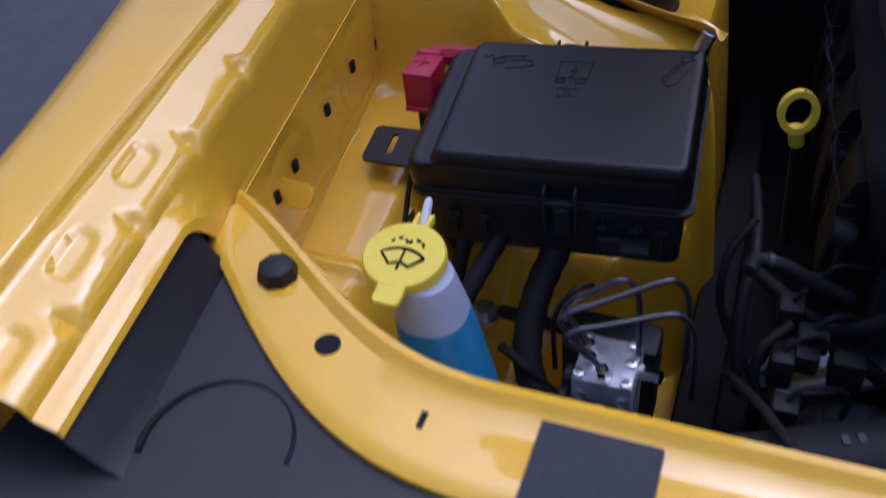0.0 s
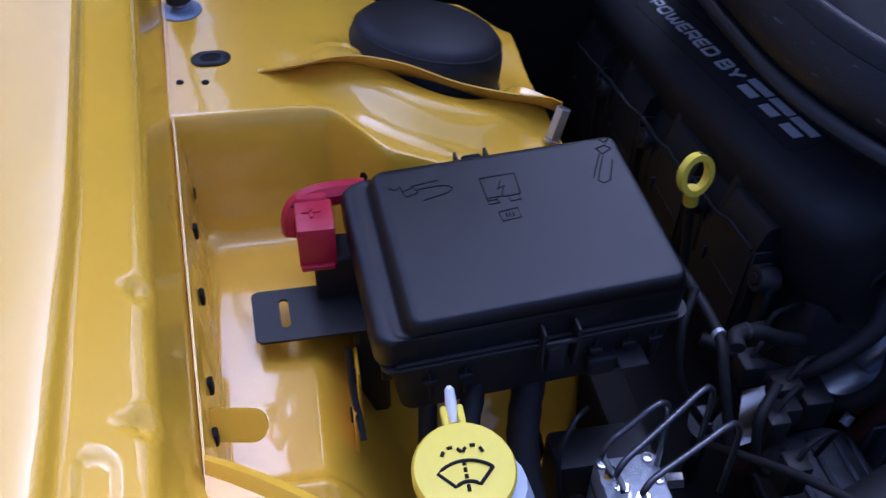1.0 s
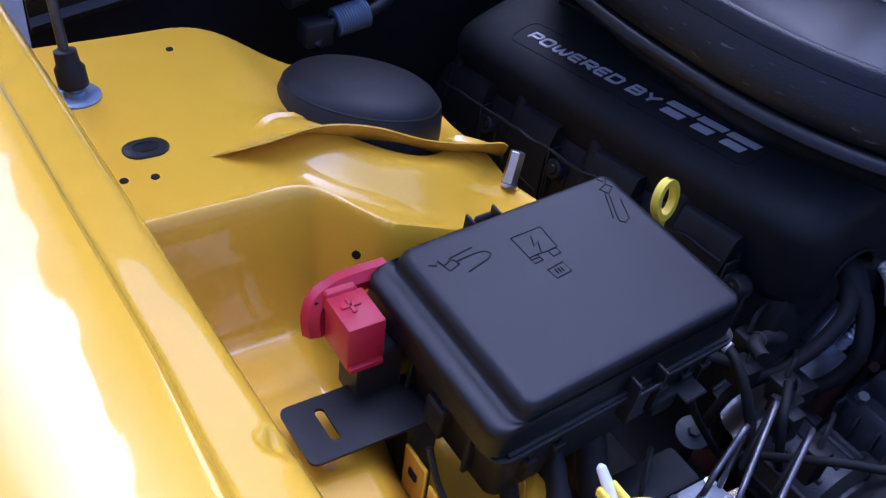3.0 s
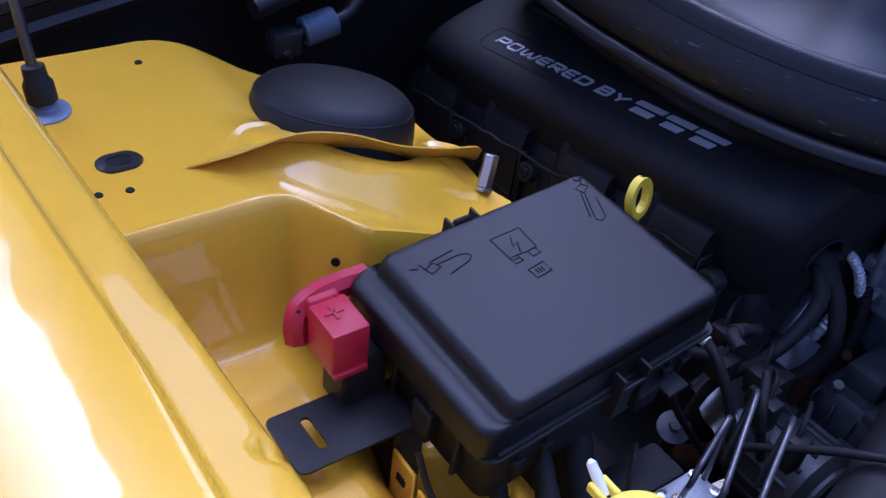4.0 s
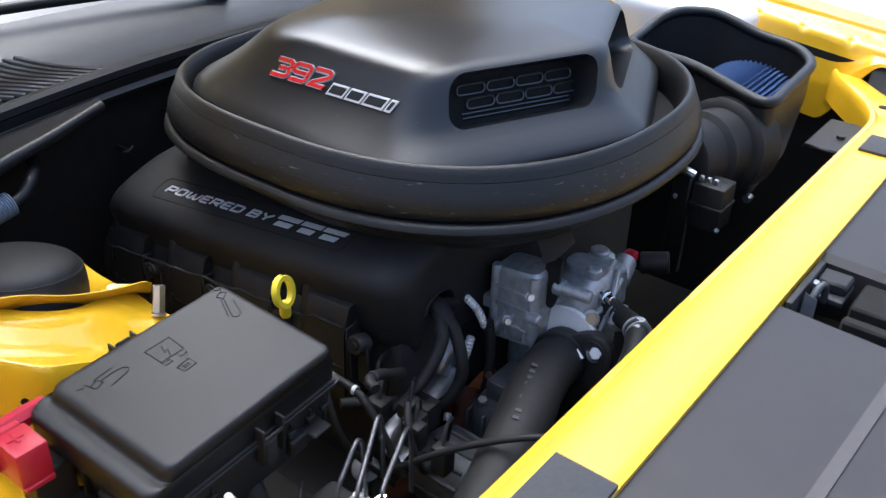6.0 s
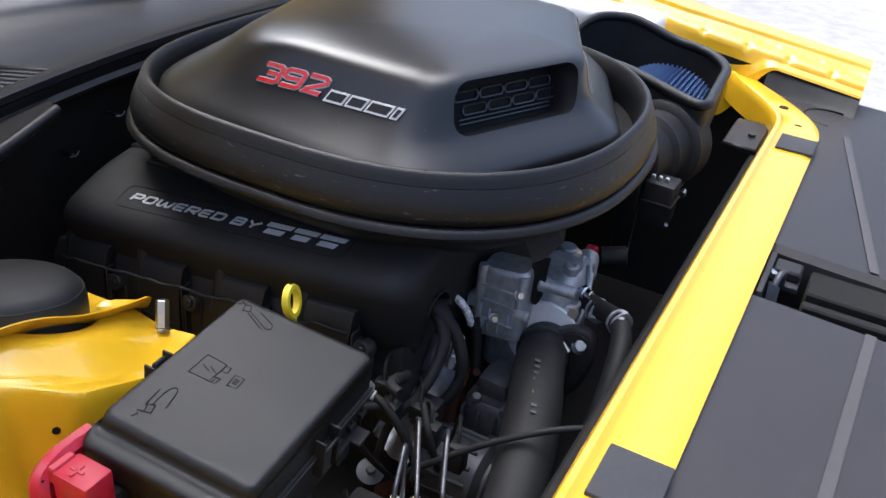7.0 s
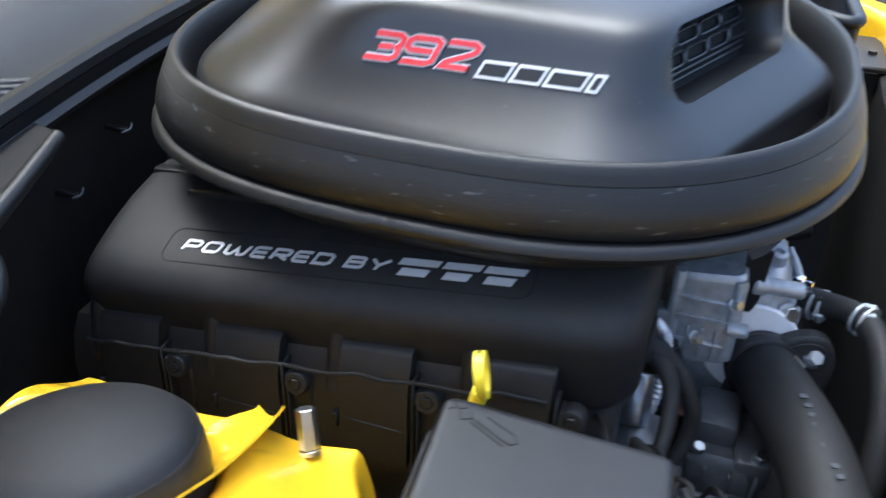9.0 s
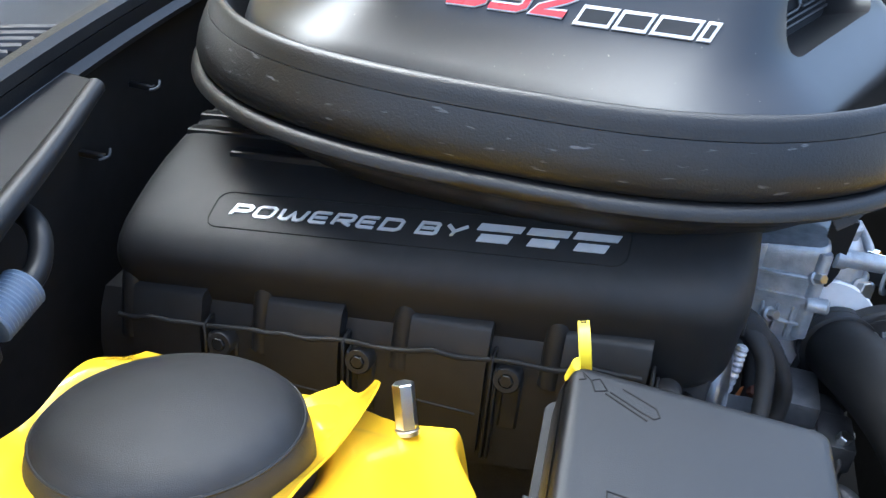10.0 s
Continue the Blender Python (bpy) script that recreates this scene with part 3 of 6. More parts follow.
lid = part("lid", loft([lid_ring(0.0065, 0.022, -0.036), lid_ring(0.0065, 0.022, -0.019), lid_ring(0.006, 0.0212, -0.0145), lid_ring(0.0055, 0.0188, -0.0118), lid_ring(0.0052, 0.0150, -0.0106), lid_ring(0.0048, 0.0095, -0.0112), lid_ring(0.0045, 0.0052, -0.0128), lid_ring(0.0043, 0.0036, -0.0118), lid_ring(0.004, 0.0024, -0.0070),
                        lid_ring(0.0032, 0.0008, -0.0030), lid_ring(0.0016, 0.0, -0.0008), lid_ring(0.0, 0.0, 0.0), lid_ring(-0.004, 0.0, 0.0001)]), LID_PLASTIC, fb, angle=62)
part("body", loft([box_ring(L + 0.004, W + 0.012, 0.010, -0.100, 0, -0.006), box_ring(L + 0.012, W + 0.022, 0.010, -0.044, 0, -0.008), box_ring(L + 0.013, W + 0.024, 0.010, -0.034, 0, -0.008)]), BLACK_PLASTIC, fb)
part("seam_lip", loft([box_ring(L + 0.022, W + 0.034, 0.011, -0.041, 0, -0.008), box_ring(L + 0.022, W + 0.034, 0.011, -0.0375, 0, -0.008)]), BLACK_PLASTIC, fb)
def on_box(a, b, c):
    return FC + FU * a + FV * b + FN * c
def box_block(name, a0, a1, b0, b1, c0, c1, parent, bevel=0.0015, material=None):
    m = Matrix((FU, FV, FN)).transposed().to_4x4()
    m.translation = FC
    return part(name, rbox(a0, a1, b0, b1, c0, c1, bevel, 1, m), material or BLACK_PLASTIC, parent)
FRONT, BACK, NEAR, FAR = L / 2 + 0.007, -L / 2 - 0.007, -W / 2 - 0.028, W / 2 + 0.007
for a0, a1, b0, top in ((FRONT - 0.001, FRONT + 0.010, 0.004, -0.020), (BACK - 0.010, BACK + 0.001, -0.016, -0.006)):
    end = a1 if a0 > 0 else a0 + 0.0025
    for q in (-1, 1):
        box_block("latch_rail", a0, a1, b0 + q * 0.012 - 0.0012, b0 + q * 0.012 + 0.0012, -0.062, top, fb, 0.0006)
    box_block("latch_bar", end - 0.0025, end, b0 - 0.012, b0 + 0.012, top - 0.014, top - 0.010, fb, 0.0006)
    box_block("latch_tongue", a0 + 0.003, a1 - 0.003, b0 - 0.008, b0 + 0.008, -0.070, top - 0.020 if a0 > 0 else top - 0.001, fb, 0.002)
box_block("skirt_edge", FRONT - 0.001, FRONT + 0.0022, -W / 2 - 0.015, W / 2, -0.0365, -0.0345, fb, 0.0005)
for b in (-0.085, -0.06, 0.035, 0.06, 0.08):
    box_block("clip_rib", FRONT - 0.004, FRONT + 0.003, b - 0.005, b + 0.005, -0.064, -0.058, fb, 0.001)
    box_block("clip_fin", FRONT - 0.006, FRONT + 0.001, b - 0.001, b + 0.001, -0.085, -0.050, fb, 0.0005)
for a in (-0.05, -0.02, 0.02, 0.05):
    box_block("side_rib", a - 0.002, a + 0.002, NEAR + 0.006, NEAR + 0.014, -0.09, -0.045, fb, 0.001)
box_block("connector", FRONT - 0.006, FRONT + 0.006, 0.03, 0.052, -0.088, -0.068, fb, 0.002)
box_block("tab_eye", FRONT - 0.004, FRONT + 0.016, 0.050, 0.072, -0.072, -0.069, fb, 0.001)
box_block("lock_frame", 0.006, 0.026, NEAR + 0.002, NEAR + 0.012, -0.08, -0.052, fb, 0.002)
# moulded symbols: a clamp, a battery with fuses, a crossed-out clamp
def symbol(name, pts, parent, r=0.00062, closed=False):
    part(name, tube([on_box(a, b, 0.0001) for a, b in pts], r, 6, 1, closed, smoothed=False), DARK, parent)
symbol("battery_outline", [(-0.024, -0.0115), (-0.024, -0.0185), (-0.048, -0.0188), (-0.048, 0.0083), (-0.0265, 0.0068), (-0.0262, 0.0)], lid)
symbol("bolt_sign", [(-0.043, -0.004), (-0.034, -0.0085), (-0.037, -0.0025), (-0.028, -0.007)], lid)
symbol("terminal", [(-0.0265, -0.0185), (-0.0203, -0.0186), (-0.0205, -0.011), (-0.0266, -0.0115)], lid, closed=True)
symbol("terminal", [(-0.0258, -0.0025), (-0.026, 0.0050), (-0.0207, 0.0055), (-0.0199, -0.002)], lid, closed=True)
symbol("terminal_lead", [(-0.0266, -0.0115), (-0.026, -0.0025)], lid)
symbol("fuse_sign", [(-0.0114, -0.0141), (-0.0128, 0.0004), (-0.0031, 0.0008), (-0.0022, -0.0132)], lid, closed=True)
for b in (-0.009, -0.0065, -0.004):
    symbol("fuse_bar", [(-0.0095, b), (-0.0052, b)], lid)
symbol("clamp_jaw", [(-0.0522, -0.0863), (-0.0495, -0.0815), (-0.0530, -0.0781), (-0.0470, -0.0770), (-0.0412, -0.0754), (-0.0440, -0.0660), (-0.0500, -0.0685), (-0.0470, -0.0770)], lid)
symbol("clamp_wire", [(-0.0513, -0.0703), (-0.0533, -0.0492)], lid)
symbol("clamp_wire", [(-0.0470, -0.0660), (-0.0475, -0.0500), (-0.0461, -0.0430), (-0.0425, -0.0405), (-0.0390, -0.0445), (-0.0350, -0.0642)], lid)
symbol("clamp_jaw", [(-0.0697, 0.0831), (-0.0660, 0.0850), (-0.0683, 0.0903), (-0.0625, 0.0850), (-0.0577, 0.0883), (-0.0530, 0.0800), (-0.0600, 0.0770), (-0.0625, 0.0850)], lid)
symbol("clamp_wire", [(-0.0540, 0.0775), (-0.0299, 0.0646)], lid)
symbol("clamp_wire", [(-0.0513, 0.0795), (-0.0330, 0.0700), (-0.0262, 0.0672), (-0.0228, 0.0700), (-0.0250, 0.0760), (-0.0445, 0.0848)], lid)

# red cover of the positive terminal
rc = thing("terminal_cover", (0.03, -0.235, 0.83), "red plastic cover of the positive battery terminal", "terminal cover")
part("body", rbox(0.018, 0.054, -0.250, -0.222, 0.842, 0.880, 0.0025, 2), RED_PLASTIC, rc)
part("arm", tube([(0.010, -0.252, 0.842), (0.007, -0.252, 0.853), (0.003, -0.247, 0.862), (0.001, -0.236, 0.867), (0.0, -0.22, 0.869), (0.001, -0.195, 0.870)], 0.0098, 8, 6), RED_PLASTIC, rc)
part("hinge_rib", rbox(0.012, 0.020, -0.249, -0.226, 0.866, 0.8815, 0.0015, 1), RED_PLASTIC, rc)
part("foot_flange", rbox(0.050, 0.057, -0.249, -0.224, 0.842, 0.847, 0.001, 1), RED_PLASTIC, rc)
part("hinge_slot", rbox(0.004, 0.010, -0.253, -0.246, 0.852, 0.868, 0.001, 1), DARK, rc)
for w in ((0.014, 0.003), (0.003, 0.014)):
    part("plus_sign", rbox(0.033 - w[0] / 2, 0.033 + w[0] / 2, -0.238 - w[1] / 2, -0.238 + w[1] / 2, 0.8798, 0.8812, 0.0004, 1), RED_PLASTIC, rc)
part("post", rbox(0.022, 0.052, -0.240, -0.205, 0.800, 0.848, 0.002, 1), BLACK_PLASTIC, rc)

br = thing("slotted_bracket", (0.06, -0.26, 0.78), "flat black steel bracket with a long slot, below the fuse box", "bracket")
o = rounded(0.050, 0.088, 0.006, 4)
BU, BV = V(0.048, 0.003, -0.004).normalized(), V(0.04, 1, 0.05).normalized()
bc = V(0.062, -0.246, 0.8065)
bbm = bmesh.new()
slot = rounded(0.028, 0.007, 0.0034, 4)
so = [(a - 0.001, b - 0.020) for a, b in slot]
vo = [[bbm.verts.new(bc + BU * a + BV * b + V(0, 0, h)) for a, b in o] for h in (0, -0.0025)]
vi = [[bbm.verts.new(bc + BU * a + BV * b + V(0, 0, h)) for a, b in so] for h in (0, -0.0025)]
m = len(o)
for i in range(m):
    j = (i + 1) % m
    bbm.faces.new((vo[0][i], vo[0][j], vi[0][j], vi[0][i]))
    bbm.faces.new((vo[1][j], vo[1][i], vi[1][i], vi[1][j]))
    bbm.faces.new((vo[0][j], vo[0][i], vo[1][i], vo[1][j]))
    bbm.faces.new((vi[0][i], vi[0][j], vi[1][j], vi[1][i]))
part("plate", bbm, METAL, br)
part("foot", rbox(0.04, 0.085, -0.215, -0.19, 0.70, 0.806, 0.003, 1), METAL, br)
part("leg", tube([(0.118, -0.222, 0.822), (0.135, -0.222, 0.80), (0.165, -0.218, 0.776)], 0.0025, 8), METAL, br)

# ---- washer bottle ----
wb = thing("washer_bottle", (0.262, -0.15, 0.66), "milky washer bottle neck with blue fluid and a yellow cap", "washer bottle")
CA = V(0.12, 0.03, 1).normalized()
CC = V(0.258, -0.166, 0.868)
part("neck", loft([[p + V(a, b, 0) for a, b in rounded(w, h, r, 5)] for p, w, h, r in ((V(0.262, -0.152, 0.855), 0.044, 0.044, 0.021), (V(0.263, -0.150, 0.842), 0.048, 0.048, 0.022), (V(0.264, -0.147, 0.822), 0.054, 0.053, 0.0235))]), BOTTLE, wb)
part("fluid_part", loft([[p + V(a, b, 0) for a, b in rounded(w, h, r, 5)] for p, w, h, r in ((V(0.264, -0.147, 0.822), 0.0542, 0.0532, 0.0235), (V(0.266, -0.142, 0.790), 0.0602, 0.0582, 0.024), (V(0.270, -0.134, 0.74), 0.066, 0.064, 0.024), (V(0.275, -0.125, 0.66), 0.072, 0.07, 0.024))]), BLUE_FLUID, wb, "blue fluid showing through the plastic")
capo = part("filler_cap", lathe(CC - CA * 0.011, CA, [(0, 0.028), (0.001, 0.030), (0.008, 0.0305), (0.0105, 0.029), (0.011, 0.026)], 48), YELLOW_PLASTIC, wb, "yellow snap-on cap")
part("front_tab", plate(rounded(0.020, 0.018, 0.004), 0.004, CC + V(0.034, 0.002, -0.009), (0, 1, 0), (-1, 0, 0.12)), YELLOW_PLASTIC, capo)
for s in (-1, 1):
    part("hinge_arm", rbox(CC.x - 0.045, CC.x - 0.026, CC.y + s * 0.005 - 0.002, CC.y + s * 0.005 + 0.002, 0.861, 0.868, 0.001, 1), YELLOW_PLASTIC, capo)
part("nozzle", lathe((CC.x - 0.036, CC.y, 0.862), (-0.75, 0, 0.6), [(0, 0.003), (0.012, 0.0035), (0.02, 0.003), (0.022, 0.001)], 12), WHITE_PLASTIC, wb)
CUx = V(0, 1, 0)
CUy = CUx.cross(CA) * -1
def on_cap(a, b):
    return CC + CUx * a + CUy * b + CA * 0.0004
def cap_line(pts, r=0.0011):
    part("printed_sign", tube([on_cap(a, b) for a, b in pts], r, 6, 1, smoothed=False), DARK, capo)
def arc_pts(cx, cy, r, a0, a1, n=10):
    return [(cx + r * math.cos(radians(a0 + (a1 - a0) * k / n)), cy + r * math.sin(radians(a0 + (a1 - a0) * k / n))) for k in range(n + 1)]
cap_line(arc_pts(0, -0.020, 0.024, 48, 132) + arc_pts(0, -0.020, 0.011, 130, 50) + [arc_pts(0, -0.020, 0.024, 48, 132)[0]])
cap_line([(0, -0.015), (0, -0.011)])
for b in (-0.007, -0.003, 0.001):
    cap_line([(0, b), (0, b + 0.0022)])
for s in (-1, 1):
    for k in range(3):
        cap_line(arc_pts(s * 0.006, 0.007, 0.006, 10 + 58 * k if s > 0 else 170 - 58 * k, 40 + 58 * k if s > 0 else 140 - 58 * k, 4))

# ---- brake hydraulic unit with pipes ----
ab = thing("brake_unit", (0.19, 0.0, 0.64), "cast aluminium brake hydraulic unit with bent steel pipes", "hydraulic unit")
part("block", rbox(0.186, 0.236, -0.052, -0.004, 0.66, 0.744, 0.004, 2), ALU, ab)
part("motor", cyl((0.235, -0.005, 0.695), (0.30, 0.01, 0.685), 0.024, 28, 0.004), ALU_DARK, ab)
part("control_box", rbox(0.14, 0.178, -0.075, 0.006, 0.62, 0.722, 0.006, 2), BLACK_PLASTIC, ab)
part("wire_guard", tube([(0.195, -0.075, 0.70), (0.185, -0.078, 0.75), (0.172, -0.066, 0.772), (0.160, -0.052, 0.772)], 0.0022, 8), METAL, ab)
for x, y, bend, far in (((0.205), -0.044, (0.215, -0.058, 0.806), (0.205, -0.028, 0.824)), (0.218, -0.040, (0.236, -0.056, 0.814), (0.202, 0.006, 0.830)), (0.228, -0.028, (0.256, -0.046, 0.820), (0.229, 0.014, 0.826))):
    part("fitting", hexnut((x, y, 0.742), (0, -0.1, 1), 0.0058, 0.012), CHROME, ab)
    part("collar", lathe((x, y, 0.741), (0, -0.1, 1), [(0, 0.0075), (0.003, 0.0075)], 18), ZINC, ab)
    b, f = V(*bend), V(*far)
    d = (f - b).normalized()
    part("brake_pipe", tube([V(x, y, 0.752), V(x, y, 0.752).lerp(b, 0.5) - d * 0.004, b - d * 0.004 - V(0, 0, 0.008), b + d * 0.003, b.lerp(f, 0.35), b.lerp(f, 0.7), f, f + d * 0.012 - V(0, 0, 0.006), f + d * 0.022 - V(0, 0, 0.030), f + d * 0.026 - V(0, 0, 0.10)], 0.0023, 10, 6), PIPE, ab)
for x, y in ((0.192, -0.047), (0.192, -0.012), (0.230, -0.047), (0.232, -0.010), (0.211, -0.010)):
    part("plug", lathe((x, y, 0.7435), (0, 0, 1), [(0, 0.0042), (0.003, 0.0042), (0.0034, 0.0025), (0.0012, 0.002)], 14), ZINC, ab)
for y, z in ((-0.044, 0.728), (-0.028, 0.716), (-0.012, 0.728), (-0.040, 0.700), (-0.016, 0.700)):
    part("side_plug", lathe((0.2355, y, z), (1, 0, 0), [(0, 0.0048), (0.003, 0.0048), (0.004, 0.003), (0.001, 0.002)], 14), ZINC, ab)
part("coil", cyl((0.200, -0.056, 0.70), (0.200, -0.066, 0.70), 0.011, 20, 0.002), BLACK_PLASTIC, ab)
part("coil", cyl((0.223, -0.056, 0.70), (0.223, -0.066, 0.70), 0.011, 20, 0.002), BLACK_PLASTIC, ab)
part("groove_strip", rbox(0.188, 0.2365, -0.0525, -0.0035, 0.719, 0.722, 0.0005, 1), ALU_DULL, ab)
part("bleed_screw", hexnut((0.203, -0.006, 0.728), (0.2, 1, 0.2), 0.0065, 0.020), CHROME, ab)

# ---- engine ----
def ez(x):
    return 0.10 * x

def ey(x):
    """sideways run of the engine's near bank along x"""
    return 0.05 * (x - 0.046)
eng = thing("engine_block", (-0.1, CY, 0.5), "dark engine block deep in the bay", "engine")
part("block", rbox(-0.42, 0.10, 0.16, 0.73, 0.50, 0.80, 0.01, 2), ALU_DARK, eng)
# plain filler below the block, near-black to paint the shade deep in the bay
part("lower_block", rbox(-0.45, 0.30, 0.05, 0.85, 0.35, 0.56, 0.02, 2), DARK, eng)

def cover_section(x):
    k = ez(x)
    u = min(1.0, max(0.0, (x - 0.066) / 0.046))
    w = min(1.0, max(0.0, (-0.372 - x) / 0.022))
    round_ = 0.040 * (1 - math.sqrt(1 - u * u)) + 0.020 * (1 - math.sqrt(1 - w * w))
    c = 0.35 * round_
    low = 0.772 + 0.10 * x * smooth(0.1, -0.2, x) * 0.5 + 0.35 * round_
    pts = [(0.17, low - 0.02), (0.156, low - 0.001), (0.1505, low + 0.004), (0.1465, low + 0.014), (0.1395, 0.820 + k - c * 0.5), (0.1325, 0.8395 + k - c), (0.1310, 0.8470 + k - c), (0.1320, 0.8550 + k - c), (0.137, 0.8640 + k - c), (0.146, 0.8715 + k - c), (0.158, 0.8775 + k - c), (0.172, 0.8835 + k - c), (0.190, 0.8905 + k - c),
           (0.215, 0.898 + k - c), (0.25, 0.904 + k - c), (0.30, 0.908 + k - c), (0.40, 0.909 + k - c), (0.40, low - 0.02)]
    return [V(x, y + ey(x) + (round_ * smooth(0.34, 0.22, y) if y < 0.34 else 0), z) for y, z in pts]
ec = thing("engine_cover", (-0.15, 0.25, 0.78), "black satin engine cover with silver lettering", "engine cover")
xs = [0.112, 0.1115, 0.110, 0.1075, 0.104, 0.0995, 0.094, 0.088, 0.081, 0.074, 0.066, 0.05] + [0.02 - 0.03 * i for i in range(13)] + [-0.365, -0.375, -0.383, -0.389, -0.393, -0.394]
shell = part("shell", loft([cover_section(x) for x in xs]), COVER_PLASTIC, ec, angle=50)
def carve(ob, bm, angle=45):
    """Cuts a closed form, given in world places, out of a part."""
    root = root_of(ob)
    bmesh.ops.recalc_face_normals(bm, faces=bm.faces)
    bmesh.ops.translate(bm, verts=bm.verts, vec=-root.location)
    cme = bpy.data.meshes.new("cut")
    bm.to_mesh(cme)
    bm.free()
    cob = new("cut", cme)
    cob.parent = root
    mod = ob.modifiers.new("cut", "BOOLEAN")
    mod.operation, mod.object, mod.solver = "DIFFERENCE", cob, "EXACT"
    bpy.context.view_layer.update()
    me = bpy.data.meshes.new_from_object(ob.evaluated_get(bpy.context.evaluated_depsgraph_get()))
    ob.modifiers.remove(mod)
    ob.data = me
    bpy.data.objects.remove(cob)
    for p in me.polygons:
        p.use_smooth = True
    me.set_sharp_from_angle(angle=radians(angle))
# arched opening for the wiring at the cover's front end
arch = [(0.026 * math.cos(radians(a)), 0.020 * math.sin(radians(a))) for a in range(0, 181, 15)] + [(-0.027, -0.09), (0.027, -0.09)]
carve(shell, loft([[V(x, 0.212 + a, 0.815 + b) for a, b in arch] for x in (0.070, 0.15)]))
part("opening_rim", tube([V(0.1135, 0.212 + a, 0.815 + b) for a, b in arch[:13]], 0.0018, 8, 2), COVER_PLASTIC, ec)
# ribs at the rear of the cover
for xa, xb, y in ((-0.330, -0.10, 0.213), (-0.388, -0.18, 0.243), (-0.390, -0.24, 0.270), (-0.388, -0.29, 0.302)):
    za = 0.892 + (0.0135 if y > 0.23 else 0.0105) + (0.003 if y > 0.26 else 0)
    part("rib", loft([[V(x, y - 0.005, za - 0.007 + ez(x)), V(x, y - 0.0035, za + 0.0015 + ez(x)), V(x, y - 0.002, za + 0.0025 + ez(x)), V(x, y + 0.010, za + 0.001 + ez(x)), V(x, y + 0.012, za - 0.005 + ez(x))] for x in (xa, xa + 0.004, xb)]), SCOOP_PLASTIC, ec)

# wide square lettering drawn as strokes in a unit box
GLYPHS = {
    "P": [[(0, 0), (0, 1), (0.84, 1), (1, 0.86), (1, 0.54), (0.86, 0.40), (0.14, 0.40)]],
    "O": [[(0.16, 0), (0.84, 0), (1, 0.16), (1, 0.84), (0.84, 1), (0.16, 1), (0, 0.84), (0, 0.16), "closed"]],
    "W": [[(0, 1), (0.06, 0.14), (0.2, 0), (0.36, 0.04), (0.5, 0.72), (0.66, 0.04), (0.82, 0), (0.94, 0.14), (1, 1)]],
    "E": [[(1, 1), (0.14, 1), (0, 0.88), (0, 0.12), (0.14, 0), (1, 0)], [(0.13, 0.5), (0.92, 0.5)]],
    "R": [[(0, 0), (0, 1), (0.84, 1), (1, 0.88), (1, 0.56), (0.86, 0.42), (0.14, 0.42)], [(0.5, 0.3), (1, 0)]],
    "D": [[(0, 0), (0, 1), (0.82, 1), (1, 0.82), (1, 0.18), (0.82, 0), "closed"]],
    "B": [[(0, 0), (0, 1), (0.84, 1), (0.95, 0.9), (0.95, 0.62), (0.86, 0.52), (1, 0.42), (1, 0.12), (0.88, 0), "closed"], [(0.13, 0.52), (0.74, 0.52)]],
    "Y": [[(0, 1), (0.48, 0.42), (1, 1)], [(0.47, 0.3), (0.45, 0)]],
    "3": [[(0.04, 1), (0.84, 1), (1, 0.88), (1, 0.62), (0.9, 0.5), (1, 0.38), (1, 0.12), (0.84, 0), (0, 0)], [(0.3, 0.5), (0.76, 0.5)]],
    "9": [[(0.86, 0.50), (0.16, 0.50), (0, 0.60), (0, 0.88), (0.16, 1), (0.84, 1), (1, 0.88), (1, 0.12), (0.84, 0), (0.02, 0)]],
    "2": [[(0.02, 1), (0.84, 1), (1, 0.88), (1, 0.70), (0.88, 0.58), (0.20, 0.16), (0.14, 0), (1, 0)]],
}
def strokes(char, w, h, wide, thick, at, u, v, shear):
    """One letter as flat raised strokes; u, v and their cross product span it."""
    u, v = Vector(u).normalized(), Vector(v).normalized()
    n = u.cross(v)
    bms = []
    for line in GLYPHS[char]:
        closed = line[-1] == "closed"
        pts = [V(wide / 2 + a * (w - wide), wide / 2 + b * (h - wide), 0) for a, b in (line[:-1] if closed else line)]
        m, sides = len(pts), []
        for i, p in enumerate(pts):
            e0 = (p - pts[i - 1]).normalized() if (i or closed) else (pts[1] - p).normalized()
            e1 = (pts[(i + 1) % m] - p).normalized() if (i < m - 1 or closed) else e0
            bis = (e0 + e1).normalized() if (e0 + e1).length > 0.05 else e1
            k = min(1.6, 1 / max(0.3, bis.dot(e1)))
            side = V(-bis.y, bis.x, 0) * wide / 2 * k
            sides.append((p + side, p - side))
        put = lambda q, d: Vector(at) + u * (q.x + shear * q.y) + v * q.y + n * d
        rings = [[put(a, 0), put(a, thick), put(b, thick), put(b, 0)] for a, b in sides]
        if closed:
            rings.append(rings[0])
        bms.append(loft(rings, cap=not closed))
    return merge(*bms)

TU = V(1, 0.055, 0.085).normalized()
TV = V(0.0, 0.86, 0.45)
TN = TU.cross(TV - TU * TV.dot(TU)).normalized()
on_cover = surface(shell)
t0 = V(-0.300, 0.1475, 0.846)
TW = (TV - TU * TV.dot(TU)).normalized()
a = 0.0
for char, w in (("P", 0.0165), ("O", 0.0172), ("W", 0.0235), ("E", 0.0158), ("R", 0.0170), ("E", 0.0158), ("D", 0.0172), (" ", 0.0055), ("B", 0.0170), ("Y", 0.0180)):
    if char != " ":
        p0 = t0 + TU * a
        part("letter", drape(strokes(char, w, 0.0125, 0.0026, 0.0014, p0, TU, TW, 0.38), on_cover, p0, TN), SILVER, ec, "raised silver letter")
    a += w + 0.0034
